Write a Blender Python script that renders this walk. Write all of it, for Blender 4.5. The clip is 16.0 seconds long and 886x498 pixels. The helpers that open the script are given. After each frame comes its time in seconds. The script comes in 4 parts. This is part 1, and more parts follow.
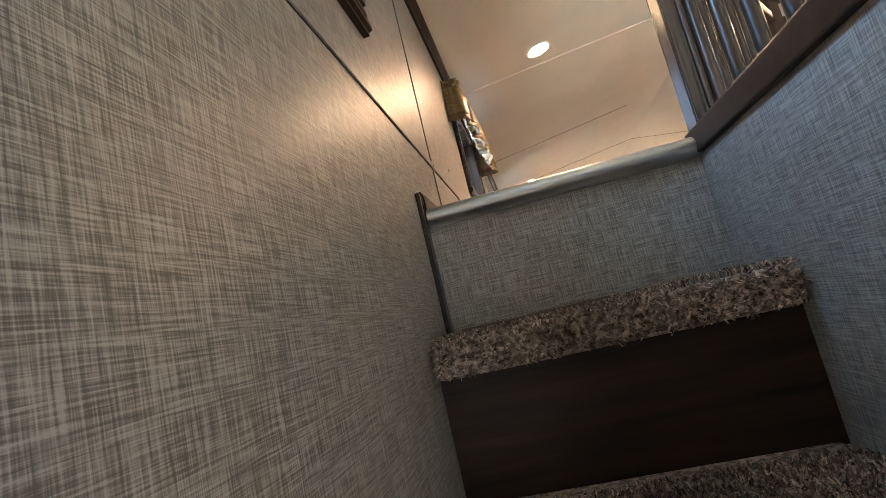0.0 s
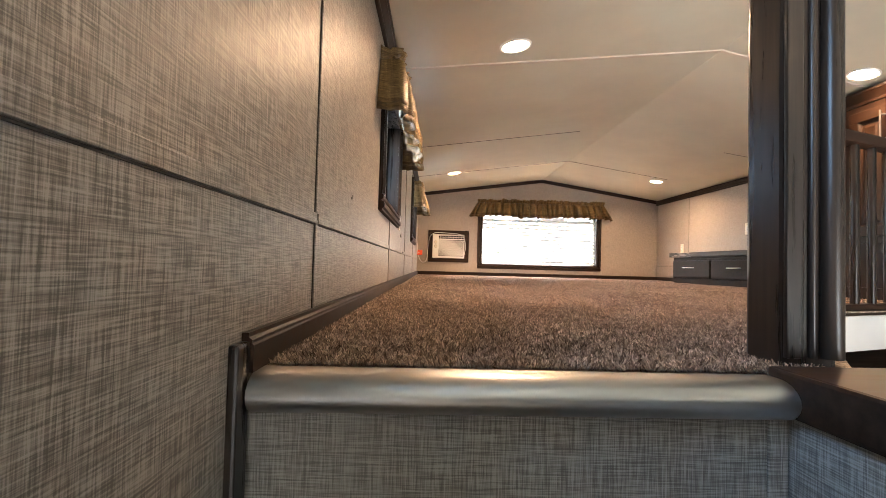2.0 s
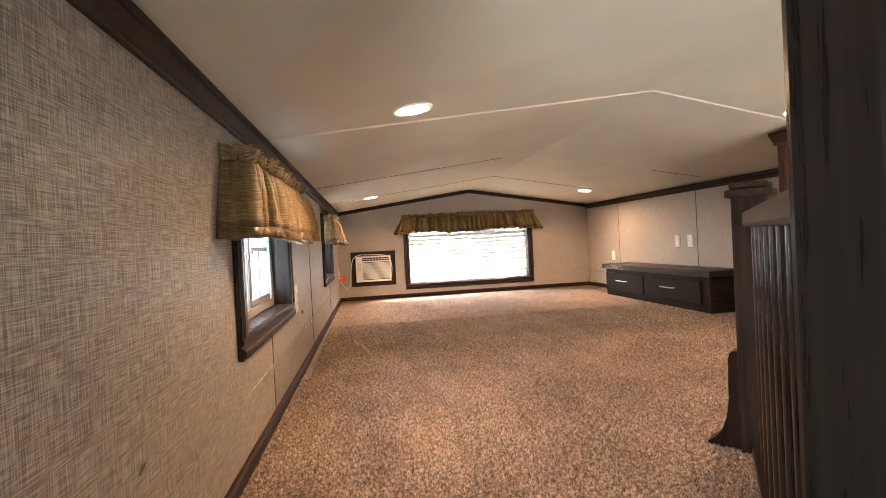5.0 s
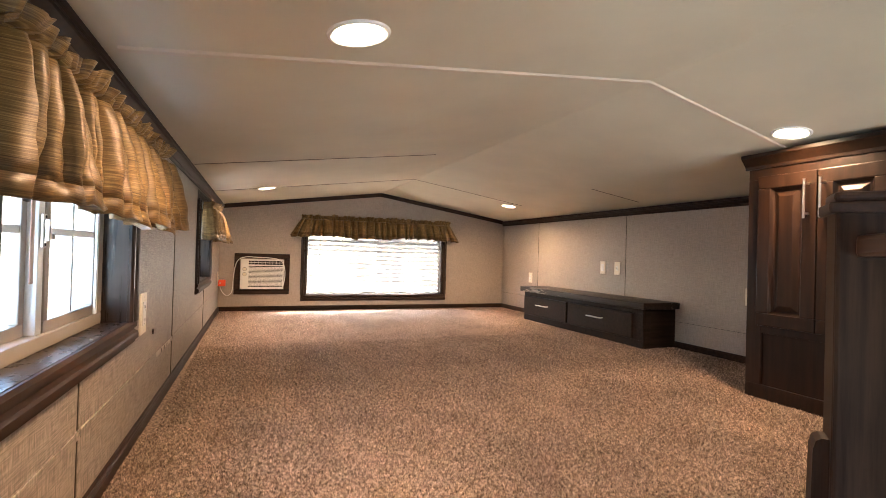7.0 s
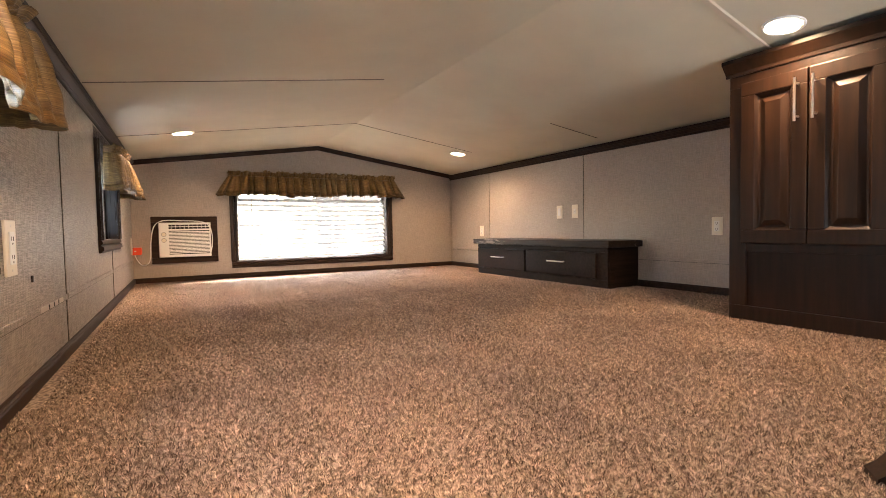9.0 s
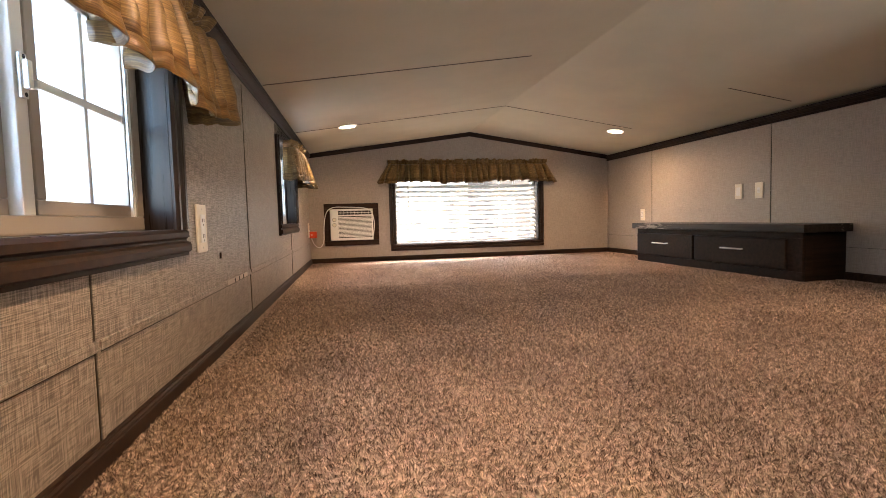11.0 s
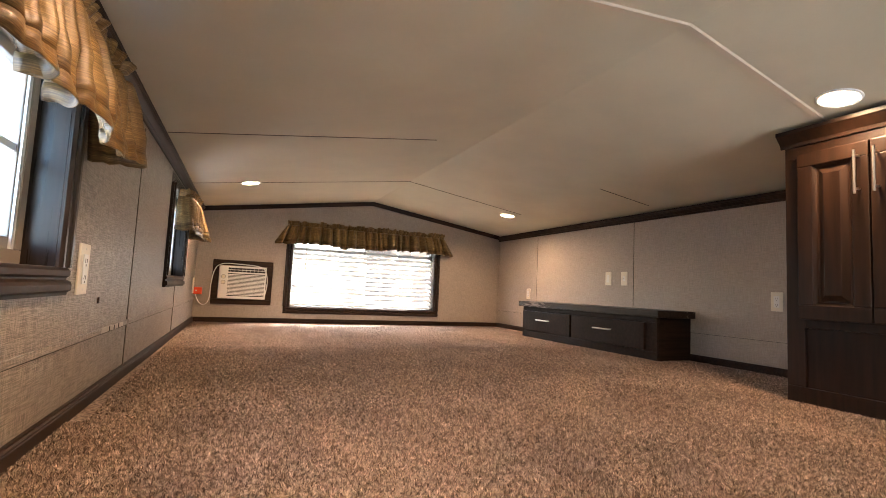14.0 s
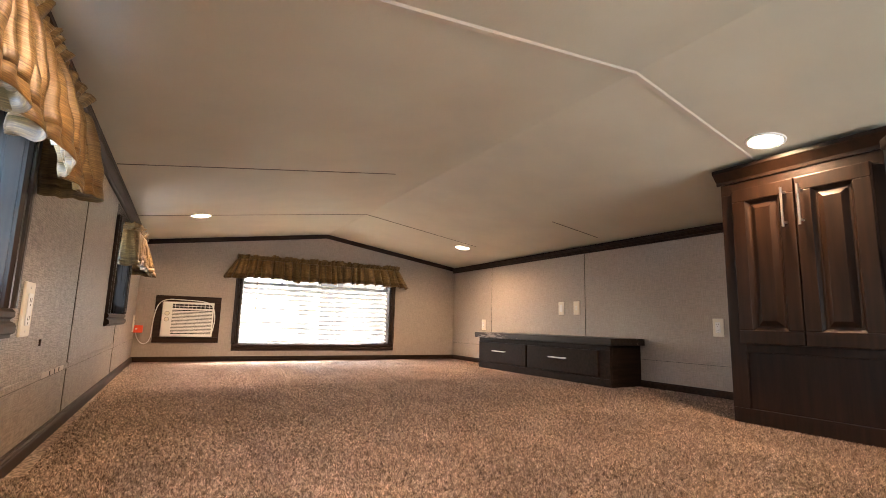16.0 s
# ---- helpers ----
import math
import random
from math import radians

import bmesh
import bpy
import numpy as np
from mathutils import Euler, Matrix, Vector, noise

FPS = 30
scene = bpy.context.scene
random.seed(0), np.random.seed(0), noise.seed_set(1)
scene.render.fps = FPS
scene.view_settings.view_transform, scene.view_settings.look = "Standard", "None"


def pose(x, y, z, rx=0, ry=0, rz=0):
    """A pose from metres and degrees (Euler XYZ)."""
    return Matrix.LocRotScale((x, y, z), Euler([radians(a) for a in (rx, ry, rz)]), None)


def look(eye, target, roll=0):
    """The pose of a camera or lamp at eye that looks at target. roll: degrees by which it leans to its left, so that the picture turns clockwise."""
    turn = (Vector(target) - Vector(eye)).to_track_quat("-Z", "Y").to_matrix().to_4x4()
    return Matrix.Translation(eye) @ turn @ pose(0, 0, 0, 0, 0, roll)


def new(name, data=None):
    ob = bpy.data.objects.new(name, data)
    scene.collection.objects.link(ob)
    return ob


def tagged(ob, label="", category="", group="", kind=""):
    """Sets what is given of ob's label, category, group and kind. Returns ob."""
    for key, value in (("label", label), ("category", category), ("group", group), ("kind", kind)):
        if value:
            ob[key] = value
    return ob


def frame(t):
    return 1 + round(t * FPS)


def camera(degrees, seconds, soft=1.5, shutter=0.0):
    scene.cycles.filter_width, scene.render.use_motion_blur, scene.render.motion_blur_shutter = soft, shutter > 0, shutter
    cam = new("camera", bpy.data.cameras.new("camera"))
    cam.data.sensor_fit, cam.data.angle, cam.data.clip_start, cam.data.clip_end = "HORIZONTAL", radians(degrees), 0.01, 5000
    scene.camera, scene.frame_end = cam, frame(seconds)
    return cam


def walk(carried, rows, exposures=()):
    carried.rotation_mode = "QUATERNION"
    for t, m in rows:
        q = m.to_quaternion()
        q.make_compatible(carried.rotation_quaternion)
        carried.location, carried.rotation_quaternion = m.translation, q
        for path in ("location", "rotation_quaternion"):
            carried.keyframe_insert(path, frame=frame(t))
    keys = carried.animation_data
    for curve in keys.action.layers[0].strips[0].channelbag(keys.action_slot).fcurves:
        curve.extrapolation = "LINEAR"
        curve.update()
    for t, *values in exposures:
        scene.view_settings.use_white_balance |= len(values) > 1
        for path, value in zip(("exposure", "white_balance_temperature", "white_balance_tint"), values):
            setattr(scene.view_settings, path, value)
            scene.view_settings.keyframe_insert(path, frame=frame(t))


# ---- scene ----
LENS = 84.0
cam = camera(LENS, 16.0, 0.7)
PATH = [
    (0, (0.226, -1.291, -0.292), (-0.156, 1.092, 0.068), -13.3),
    (0.5, (0.248, -1.171, -0.132), (0.067, 1.238, 0.204), -7.7),
    (1, (0.262, -0.972, -0.05), (0.209, 1.46, 0.131), -4.1),
    (1.5, (0.242, -0.858, -0.024), (0.26, 1.579, 0.102), -0.7),
    (2, (0.215, -0.68, 0.132), (0.301, 1.758, 0.211), 1.5),
    (2.5, (0.278, -0.531, 0.254), (0.476, 1.901, 0.307), 2.0),
    (3, (0.287, -0.415, 0.289), (0.587, 2.007, 0.333), 0.6),
    (3.5, (0.344, -0.278, 0.406), (0.681, 2.139, 0.428), -1.1),
    (4, (0.366, -0.305, 0.511), (0.726, 2.108, 0.504), -2.5),
    (6.3, (0.428, 0.099, 0.734), (0.925, 2.488, 0.669), -1.9),
    (6.5, (0.415, 0.19, 0.725), (1.013, 2.555, 0.653), -0.4),
    (7, (0.381, 0.407, 0.643), (1.276, 2.678, 0.666), 1.6),
    (7.5, (0.367, 0.604, 0.583), (1.342, 2.84, 0.642), 1.1),
    (8, (0.395, 0.728, 0.427), (1.501, 2.904, 0.437), -0.7),
    (8.2, (0.397, 0.762, 0.439), (1.56, 2.905, 0.337), -1.5),
    (10.3, (0.442, 0.732, 0.417), (1.627, 2.862, 0.326), -0.0),
    (10.5, (0.451, 0.749, 0.411), (1.433, 2.979, 0.285), -0.8),
    (11, (0.473, 0.792, 0.421), (0.933, 3.183, 0.268), -1.5),
    (11.5, (0.47, 0.776, 0.423), (0.72, 3.203, 0.37), -0.1),
    (12, (0.448, 0.766, 0.42), (0.711, 3.192, 0.456), 1.3),
    (12.5, (0.442, 0.764, 0.414), (0.783, 3.179, 0.464), 2.1),
    (13, (0.449, 0.776, 0.4), (1.042, 3.142, 0.355), 1.7),
    (13.5, (0.458, 0.698, 0.403), (1.319, 2.978, 0.526), 2.3),
    (14, (0.436, 0.706, 0.397), (1.379, 2.948, 0.601), 2.7),
    (14.5, (0.426, 0.71, 0.394), (1.402, 2.934, 0.63), 2.6),
    (15, (0.414, 0.723, 0.393), (1.442, 2.922, 0.639), 2.3),
    (15.5, (0.393, 0.716, 0.4), (1.479, 2.876, 0.734), 1.6),
    (16, (0.378, 0.711, 0.399), (1.53, 2.832, 0.767), 1.5),
]
EXPOSURES = [(0.0, 4.55), (1.5, 4.47), (2.0, 4.42), (2.5, 4.62), (3.5, 4.53), (4.0, 4.47), (6.5, 4.00), (7.5, 4.22), (8.0, 4.16), (10.5, 4.07), (11.0, 3.77), (11.8, 3.62), (13.0, 3.50), (13.5, 3.74), (16.0, 4.06)]
UNIT = 1.22  # metres in one unit of the plan below
walk(cam, [(t, look(eye, target, roll)) for t, eye, target, roll in PATH], EXPOSURES)

# ---- light ----
world = bpy.data.worlds.new("sky")
scene.world = world
world.use_nodes = True
wn = world.node_tree.nodes
sky = wn.new("ShaderNodeTexSky")
sky.sky_type = "NISHITA"
sky.sun_disc = False
sky.sun_elevation = radians(41.2)
sky.sun_rotation = radians(61)
world.node_tree.links.new(sky.outputs["Color"], wn["Background"].inputs["Color"])
wn["Background"].inputs["Strength"].default_value = 0.14

sun = new("sun", bpy.data.lights.new("sun", "SUN"))
sun.data.energy, sun.data.angle, sun.data.color = 5.0, radians(0.5), (1.0, 0.93, 0.82)
sun.matrix_world = look((8.0, 4.4, 8.0), (0.0, 0.0, 0.0))

LAMP_W, LAMP_RGB = 0.72 * UNIT ** 2, (1.0, 0.61, 0.35)

# ---- sizes of the loft ----
XR, YF = 2.726, 4.785
EAVE, RIDGE, XM = 0.875, 1.072, 1.437
WEST = pose(0.003, 0, 0, 0, 0, -0.97)
TREAD = -0.262


def ceil_z(x):
    return EAVE + (RIDGE - EAVE) * (x / XM if x < XM else (XR - x) / (XR - XM))


# ---- materials ----
def mat(name, rgb, rough=0.6, metal=0.0, spec=0.5):
    m = bpy.data.materials.new(name)
    m.use_nodes = True
    b = m.node_tree.nodes["Principled BSDF"]
    b.inputs["Base Color"].default_value = (*rgb, 1)
    b.inputs["Roughness"].default_value = rough
    b.inputs["Metallic"].default_value = metal
    b.inputs["Specular IOR Level"].default_value = spec
    return m


class Nodes:
    """Short calls for one material's node tree."""

    def __init__(self, m):
        self.t, self.n, self.l = m.node_tree, m.node_tree.nodes, m.node_tree.links
        self.b = self.n["Principled BSDF"]

    def add(self, kind, **values):
        node = self.n.new(kind)
        for key, value in values.items():
            node.inputs[key.replace("_", " ")].default_value = value
        return node

    def math(self, op, a, b):
        node = self.n.new("ShaderNodeMath")
        node.operation = op
        for k, v in enumerate((a, b)):
            if isinstance(v, (int, float)):
                node.inputs[k].default_value = v
            else:
                self.l.new(v, node.inputs[k])
        return node.outputs[0]

    def coords(self, scale=(1, 1, 1), kind="Object"):
        c = self.n.new("ShaderNodeTexCoord")
        mp = self.add("ShaderNodeMapping", Scale=scale)
        self.l.new(c.outputs[kind], mp.inputs["Vector"])
        return mp.outputs["Vector"]

    def noise(self, vector, scale, detail=3.0, rough=0.5):
        node = self.add("ShaderNodeTexNoise", Scale=scale, Detail=detail, Roughness=rough)
        self.l.new(vector, node.inputs["Vector"])
        return node.outputs["Fac"]

    def ramp(self, fac, stops):
        node = self.n.new("ShaderNodeValToRGB")
        while len(node.color_ramp.elements) < len(stops):
            node.color_ramp.elements.new(0.5)
        for e, (p, rgb) in zip(node.color_ramp.elements, stops):
            e.position, e.color = p, (*rgb, 1)
        self.l.new(fac, node.inputs["Fac"])
        return node.outputs["Color"]

    def mix(self, a, b, fac, how="MIX"):
        node = self.n.new("ShaderNodeMixRGB")
        node.blend_type = how
        for k, v in zip(("Fac", "Color1", "Color2"), (fac, a, b)):
            if isinstance(v, (int, float)):
                node.inputs[k].default_value = v
            elif isinstance(v, tuple):
                node.inputs[k].default_value = (*v, 1)
            else:
                self.l.new(v, node.inputs[k])
        return node.outputs["Color"]

    def bump(self, height, strength, distance):
        node = self.add("ShaderNodeBump", Strength=strength, Distance=distance)
        self.l.new(height, node.inputs["Height"])
        self.l.new(node.outputs["Normal"], self.b.inputs["Normal"])

    def colour(self, socket):
        self.l.new(socket, self.b.inputs["Base Color"])

    def rough(self, fac, low, high):
        node = self.add("ShaderNodeMapRange", To_Min=low, To_Max=high)
        self.l.new(fac, node.inputs["Value"])
        self.l.new(node.outputs[0], self.b.inputs["Roughness"])


def woven(name, dark, mid, light, relief=0.5):
    """Vinyl wall covering printed and embossed as crossed coarse threads."""
    m = mat(name, mid, 0.45)
    k = Nodes(m)
    c = k.n.new("ShaderNodeTexCoord")
    sep = k.n.new("ShaderNodeSeparateXYZ")
    k.l.new(c.outputs["Object"], sep.inputs[0])
    u, v = k.math("ADD", sep.outputs[0], sep.outputs[1]), sep.outputs[2]

    def threads(su, sv, z):
        comb = k.n.new("ShaderNodeCombineXYZ")
        k.l.new(k.math("MULTIPLY", u, su), comb.inputs[0])
        k.l.new(k.math("MULTIPLY", v, sv), comb.inputs[1])
        comb.inputs[2].default_value = z
        return k.noise(comb.outputs[0], 1.0, 2.0, 0.6)

    weft, warp = threads(24.0, 620.0, 0.0), threads(620.0, 24.0, 7.0)
    weft2, warp2 = threads(9.0, 230.0, 3.0), threads(230.0, 9.0, 9.0)
    both = k.math("ADD", k.math("MULTIPLY", k.math("ADD", weft, warp), 0.37), k.math("MULTIPLY", k.math("ADD", weft2, warp2), 0.13))
    colour = k.ramp(both, [(0.43, dark), (0.50, mid), (0.57, light)])
    wear = k.noise(k.coords(), 2.3, 4.0)
    colour = k.mix(colour, k.ramp(wear, [(0.3, (0.90, 0.90, 0.90)), (0.7, (1.06, 1.04, 1.0))]), 0.8, "MULTIPLY")
    k.colour(colour)
    k.rough(both, 0.34, 0.56)
    k.bump(both, relief, 0.0009)
    return m


def wood(name, dark, light, rough=0.38, grain=(3, 60, 60), spec=0.3):
    m = mat(name, light, rough, 0.0, spec)
    k = Nodes(m)
    g = k.noise(k.coords(grain), 1.0, 6.0, 0.6)
    s = k.noise(k.coords((1, 1, 1)), 5.0, 3.0)
    k.colour(k.mix(k.ramp(g, [(0.32, dark), (0.68, light)]), k.ramp(s, [(0.3, (0.75, 0.75, 0.75)), (0.7, (1.15, 1.1, 1.05))]), 0.8, "MULTIPLY"))
    k.rough(g, rough - 0.08, rough + 0.12)
    k.bump(g, 0.15, 0.0006)
    return m


def speckled(name, stops, scale, rough=0.9, bump=0.5):
    m = mat(name, stops[1][1], rough)
    k = Nodes(m)
    g = k.noise(k.coords(), scale, 4.0, 0.7)
    k.colour(k.ramp(g, stops))
    k.bump(g, bump, 0.004)
    return m


def painted(name, rgb, rough=0.5, scale=60.0, amount=0.06, bump=0.06):
    m = mat(name, rgb, rough)
    k = Nodes(m)
    g = k.noise(k.coords(), scale, 4.0)
    s = k.noise(k.coords(), 4.0, 3.0)
    lo, hi = tuple(c * (1 - amount) for c in rgb), tuple(min(1, c * (1 + amount)) for c in rgb)
    k.colour(k.ramp(s, [(0.3, lo), (0.7, hi)]))
    k.rough(s, rough - 0.06, rough + 0.08)
    k.bump(g, bump, 0.001)
    return m


WALL = woven("woven_wall", (0.13, 0.112, 0.097), (0.275, 0.24, 0.207), (0.45, 0.40, 0.355))
# same covering as WALL: smoother, paler copy with the far end's light in it
WALL_LIT = woven("lit_woven_wall", (0.295, 0.257, 0.224), (0.350, 0.305, 0.265), (0.405, 0.355, 0.309), 0.3)
STAIRWALL = woven("woven_stair_wall", (0.16, 0.145, 0.13), (0.30, 0.28, 0.25), (0.46, 0.44, 0.40))
BROWN = wood("dark_stained_wood", (0.014, 0.0075, 0.005), (0.042, 0.023, 0.0145), 0.46, (3, 60, 60), 0.16)
BROWN_UP = wood("dark_stained_upright", (0.011, 0.007, 0.005), (0.040, 0.026, 0.018), 0.27, (60, 60, 3))
BROWN_MATT = wood("dark_stained_matt_upright", (0.012, 0.007, 0.005), (0.040, 0.024, 0.016), 0.58, (60, 60, 3), 0.12)
CABINET = wood("cabinet_wood", (0.007, 0.0031, 0.0016), (0.022, 0.0102, 0.0048), 0.38, (50, 50, 3), 0.25)
BLACKWOOD = wood("black_brown_wood", (0.012, 0.0072, 0.005), (0.031, 0.0190, 0.0128), 0.5, (3, 60, 60), 0.12)
CEIL = painted("ceiling_board", (0.545, 0.51, 0.395), 0.8, 130.0, 0.05, 0.40)
SEAM = painted("ceiling_batten", (0.56, 0.49, 0.39), 0.7)
LINE = mat("joint_shadow", (0.055, 0.044, 0.034), 0.8)
GROOVE = painted("seam_shadow", (0.12, 0.10, 0.08), 0.7)
VINYL = painted("white_vinyl", (0.78, 0.78, 0.76), 0.35)
ALMOND = painted("almond_plastic", (0.74, 0.69, 0.58), 0.35)
TAN_FRAME = painted("tan_vinyl", (0.31, 0.27, 0.225), 0.4)
METAL = mat("brushed_nickel", (0.72, 0.70, 0.66), 0.28, 1.0)
NOSING = mat("aluminium_nosing", (0.58, 0.57, 0.56), 0.33, 1.0)
DARK = mat("dark_recess", (0.012, 0.011, 0.010), 0.8)
ORANGE = mat("orange_plastic", (0.80, 0.09, 0.03), 0.4)
FLOORWOOD = wood("vinyl_plank", (0.36, 0.22, 0.12), (0.55, 0.37, 0.21), 0.45, (3, 40, 40))
COUNTER = wood("worn_dark_top", (0.013, 0.009, 0.007), (0.036, 0.026, 0.020), 0.42, (60, 3, 60), 0.25)
GRAVEL = speckled("gravel", [(0.3, (0.30, 0.26, 0.21)), (0.5, (0.44, 0.38, 0.31)), (0.7, (0.55, 0.48, 0.40))], 9.0, 0.95, 0.4)
k = Nodes(COUNTER)
scuffs = k.math("MULTIPLY", k.noise(k.coords((60, 9, 60)), 1.0, 5.0, 0.7), k.noise(k.coords(), 3.0, 2.0))
k.colour(k.mix(k.b.inputs["Base Color"].links[0].from_socket, (0.17, 0.145, 0.12), k.ramp(scuffs, [(0.33, (0, 0, 0)), (0.38, (1, 1, 1))])))
k = Nodes(NOSING)
k.bump(k.noise(k.coords((4, 300, 300)), 1.0, 3.0), 0.12, 0.0008)
k.rough(k.noise(k.coords(), 40.0, 4.0), 0.24, 0.46)


def carpet_material(name, pile):
    m = mat(name, (0.3, 0.22, 0.15), 0.95, 0.0, 0.15)
    k = Nodes(m)
    if pile:
        g = k.n.new("ShaderNodeNewGeometry").outputs["Random Per Island"]
    else:
        g = k.noise(k.coords(), 160.0, 3.0, 0.7)
    stops = [(0.0, (0.140, 0.108, 0.089)), (0.25, (0.250, 0.195, 0.162)), (0.60, (0.460, 0.370, 0.309)), (1.0, (0.78, 0.665, 0.57))]
    colour = k.ramp(g, stops)
    worn = k.noise(k.coords(), 2.6, 4.0, 0.6)
    colour = k.mix(colour, k.ramp(worn, [(0.35, (0.80, 0.78, 0.77)), (0.65, (1.12, 1.09, 1.04))]), 0.85, "MULTIPLY")
    swept = k.noise(k.coords((8.0, 1.7, 1.0)), 1.0, 2.0, 0.5)
    colour = k.mix(colour, k.ramp(swept, [(0.42, (0.80, 0.79, 0.79)), (0.58, (1.08, 1.07, 1.06))]), 0.4, "MULTIPLY")
    tufts = k.noise(k.coords(), 105.0, 2.0, 0.6)
    colour = k.mix(colour, k.ramp(tufts, [(0.40, (0.40, 0.38, 0.37)), (0.60, (1.40, 1.39, 1.37))]), 0.85, "MULTIPLY")
    k.colour(colour)
    if pile:
        see = k.n.new("ShaderNodeBsdfTranslucent")
        k.l.new(colour, see.inputs["Color"])
        mixed = k.n.new("ShaderNodeMixShader")
        mixed.inputs["Fac"].default_value = 0.42
        k.l.new(k.b.outputs[0], mixed.inputs[1])
        k.l.new(see.outputs[0], mixed.inputs[2])
        k.l.new(mixed.outputs[0], k.n["Material Output"].inputs["Surface"])
    return m


CARPET, PILE = carpet_material("carpet_backing", False), carpet_material("carpet_pile", True)


def fabric_material():
    """Coarse gold and brown slub cloth, which lets some light through."""
    m = mat("gold_slub_cloth", (0.35, 0.2, 0.06), 0.42, 0.0, 0.45)
    k = Nodes(m)
    c = k.n.new("ShaderNodeTexCoord")
    mp = k.add("ShaderNodeMapping", Scale=(26, 520, 1))
    k.l.new(c.outputs["UV"], mp.inputs["Vector"])
    slub = k.noise(mp.outputs["Vector"], 1.0, 3.0, 0.65)
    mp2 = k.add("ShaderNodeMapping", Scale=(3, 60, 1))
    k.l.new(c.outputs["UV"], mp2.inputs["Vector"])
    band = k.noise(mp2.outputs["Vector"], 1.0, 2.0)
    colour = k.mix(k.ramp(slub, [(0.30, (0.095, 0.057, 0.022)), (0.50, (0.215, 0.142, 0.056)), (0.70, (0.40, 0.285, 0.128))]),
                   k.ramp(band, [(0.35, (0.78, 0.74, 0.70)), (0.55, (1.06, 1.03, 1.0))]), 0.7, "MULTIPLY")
    # upright streaks: light and shade of the folds put into the uneven slub colour
    mp3 = k.add("ShaderNodeMapping", Scale=(40, 5, 1))
    k.l.new(c.outputs["UV"], mp3.inputs["Vector"])
    colour = k.mix(colour, k.ramp(k.noise(mp3.outputs["Vector"], 1.0, 3.0, 0.6), [(0.36, (0.62, 0.58, 0.54)), (0.62, (1.28, 1.26, 1.22))]), 0.75, "MULTIPLY")
    sep = k.n.new("ShaderNodeSeparateXYZ")
    k.l.new(c.outputs["UV"], sep.inputs[0])
    hem = k.math("LESS_THAN", sep.outputs[1], 0.040)
    colour = k.mix(colour, k.mix(colour, (0.68, 0.63, 0.58), 1.0, "MULTIPLY"), hem)
    k.colour(colour)
    k.bump(slub, 0.5, 0.001)
    tr = k.n.new("ShaderNodeBsdfTranslucent")
    k.l.new(colour, tr.inputs["Color"])
    mixer = k.n.new("ShaderNodeMixShader")
    mixer.inputs["Fac"].default_value = 0.16
    k.l.new(k.b.outputs[0], mixer.inputs[1])
    k.l.new(tr.outputs[0], mixer.inputs[2])
    k.l.new(mixer.outputs[0], k.n["Material Output"].inputs["Surface"])
    return m


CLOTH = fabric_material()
LINING = painted("pale_lining", (0.50, 0.44, 0.35), 0.8, 300.0, 0.05, 0.2)


def glass_material():
    m = mat("clear_glass", (1, 1, 1), 0.0)
    k = Nodes(m)
    clear, gloss = k.n.new("ShaderNodeBsdfTransparent"), k.n.new("ShaderNodeBsdfGlossy")
    gloss.inputs["Roughness"].default_value = 0.0
    mixer = k.n.new("ShaderNodeMixShader")
    mixer.inputs["Fac"].default_value = 0.06
    k.l.new(clear.outputs[0], mixer.inputs[1])
    k.l.new(gloss.outputs[0], mixer.inputs[2])
    k.l.new(mixer.outputs[0], k.n["Material Output"].inputs["Surface"])
    return m


GLASS = glass_material()
BULB = mat("lit_diffuser", (1, 0.9, 0.75), 0.5)
BULB.node_tree.nodes["Principled BSDF"].inputs["Emission Color"].default_value = (1.0, 0.80, 0.55, 1)
BULB.node_tree.nodes["Principled BSDF"].inputs["Emission Strength"].default_value = 4.0
SLAT = mat("white_slat", (0.80, 0.80, 0.78), 0.45)
k = Nodes(SLAT)
tr = k.n.new("ShaderNodeBsdfTranslucent")
tr.inputs["Color"].default_value = (0.8, 0.8, 0.78, 1)
mixer = k.n.new("ShaderNodeMixShader")
mixer.inputs["Fac"].default_value = 0.12
k.l.new(k.b.outputs[0], mixer.inputs[1])
k.l.new(tr.outputs[0], mixer.inputs[2])
k.l.new(mixer.outputs[0], k.n["Material Output"].inputs["Surface"])


# ---- mesh helpers ----
def box(bm, lo, hi, bevel=0.0, segments=2):
    """A box from corner lo to corner hi, added to bm, with its edges rounded."""
    made = bmesh.ops.create_cube(bm, size=1)["verts"]
    for v in made:
        v.co = Vector([a + (b - a) * (c + 0.5) for a, b, c in zip(lo, hi, v.co)])
    if bevel:
        edges = {e for v in made for e in v.link_edges}
        bmesh.ops.bevel(bm, geom=list(edges), offset=bevel, segments=segments, profile=0.6, affect="EDGES")
    return bm


def boxes(*items, bevel=0.0):
    bm = bmesh.new()
    for lo, hi in items:
        box(bm, lo, hi, bevel)
    return bm


def rod(bm, a, b, r, sides=12, r2=None):
    a, b = Vector(a), Vector(b)
    m = Matrix.Translation((a + b) / 2) @ (b - a).to_track_quat("Z", "Y").to_matrix().to_4x4()
    bmesh.ops.create_cone(bm, cap_ends=True, segments=sides, radius1=r, radius2=r if r2 is None else r2, depth=(b - a).length, matrix=m)
    return bm


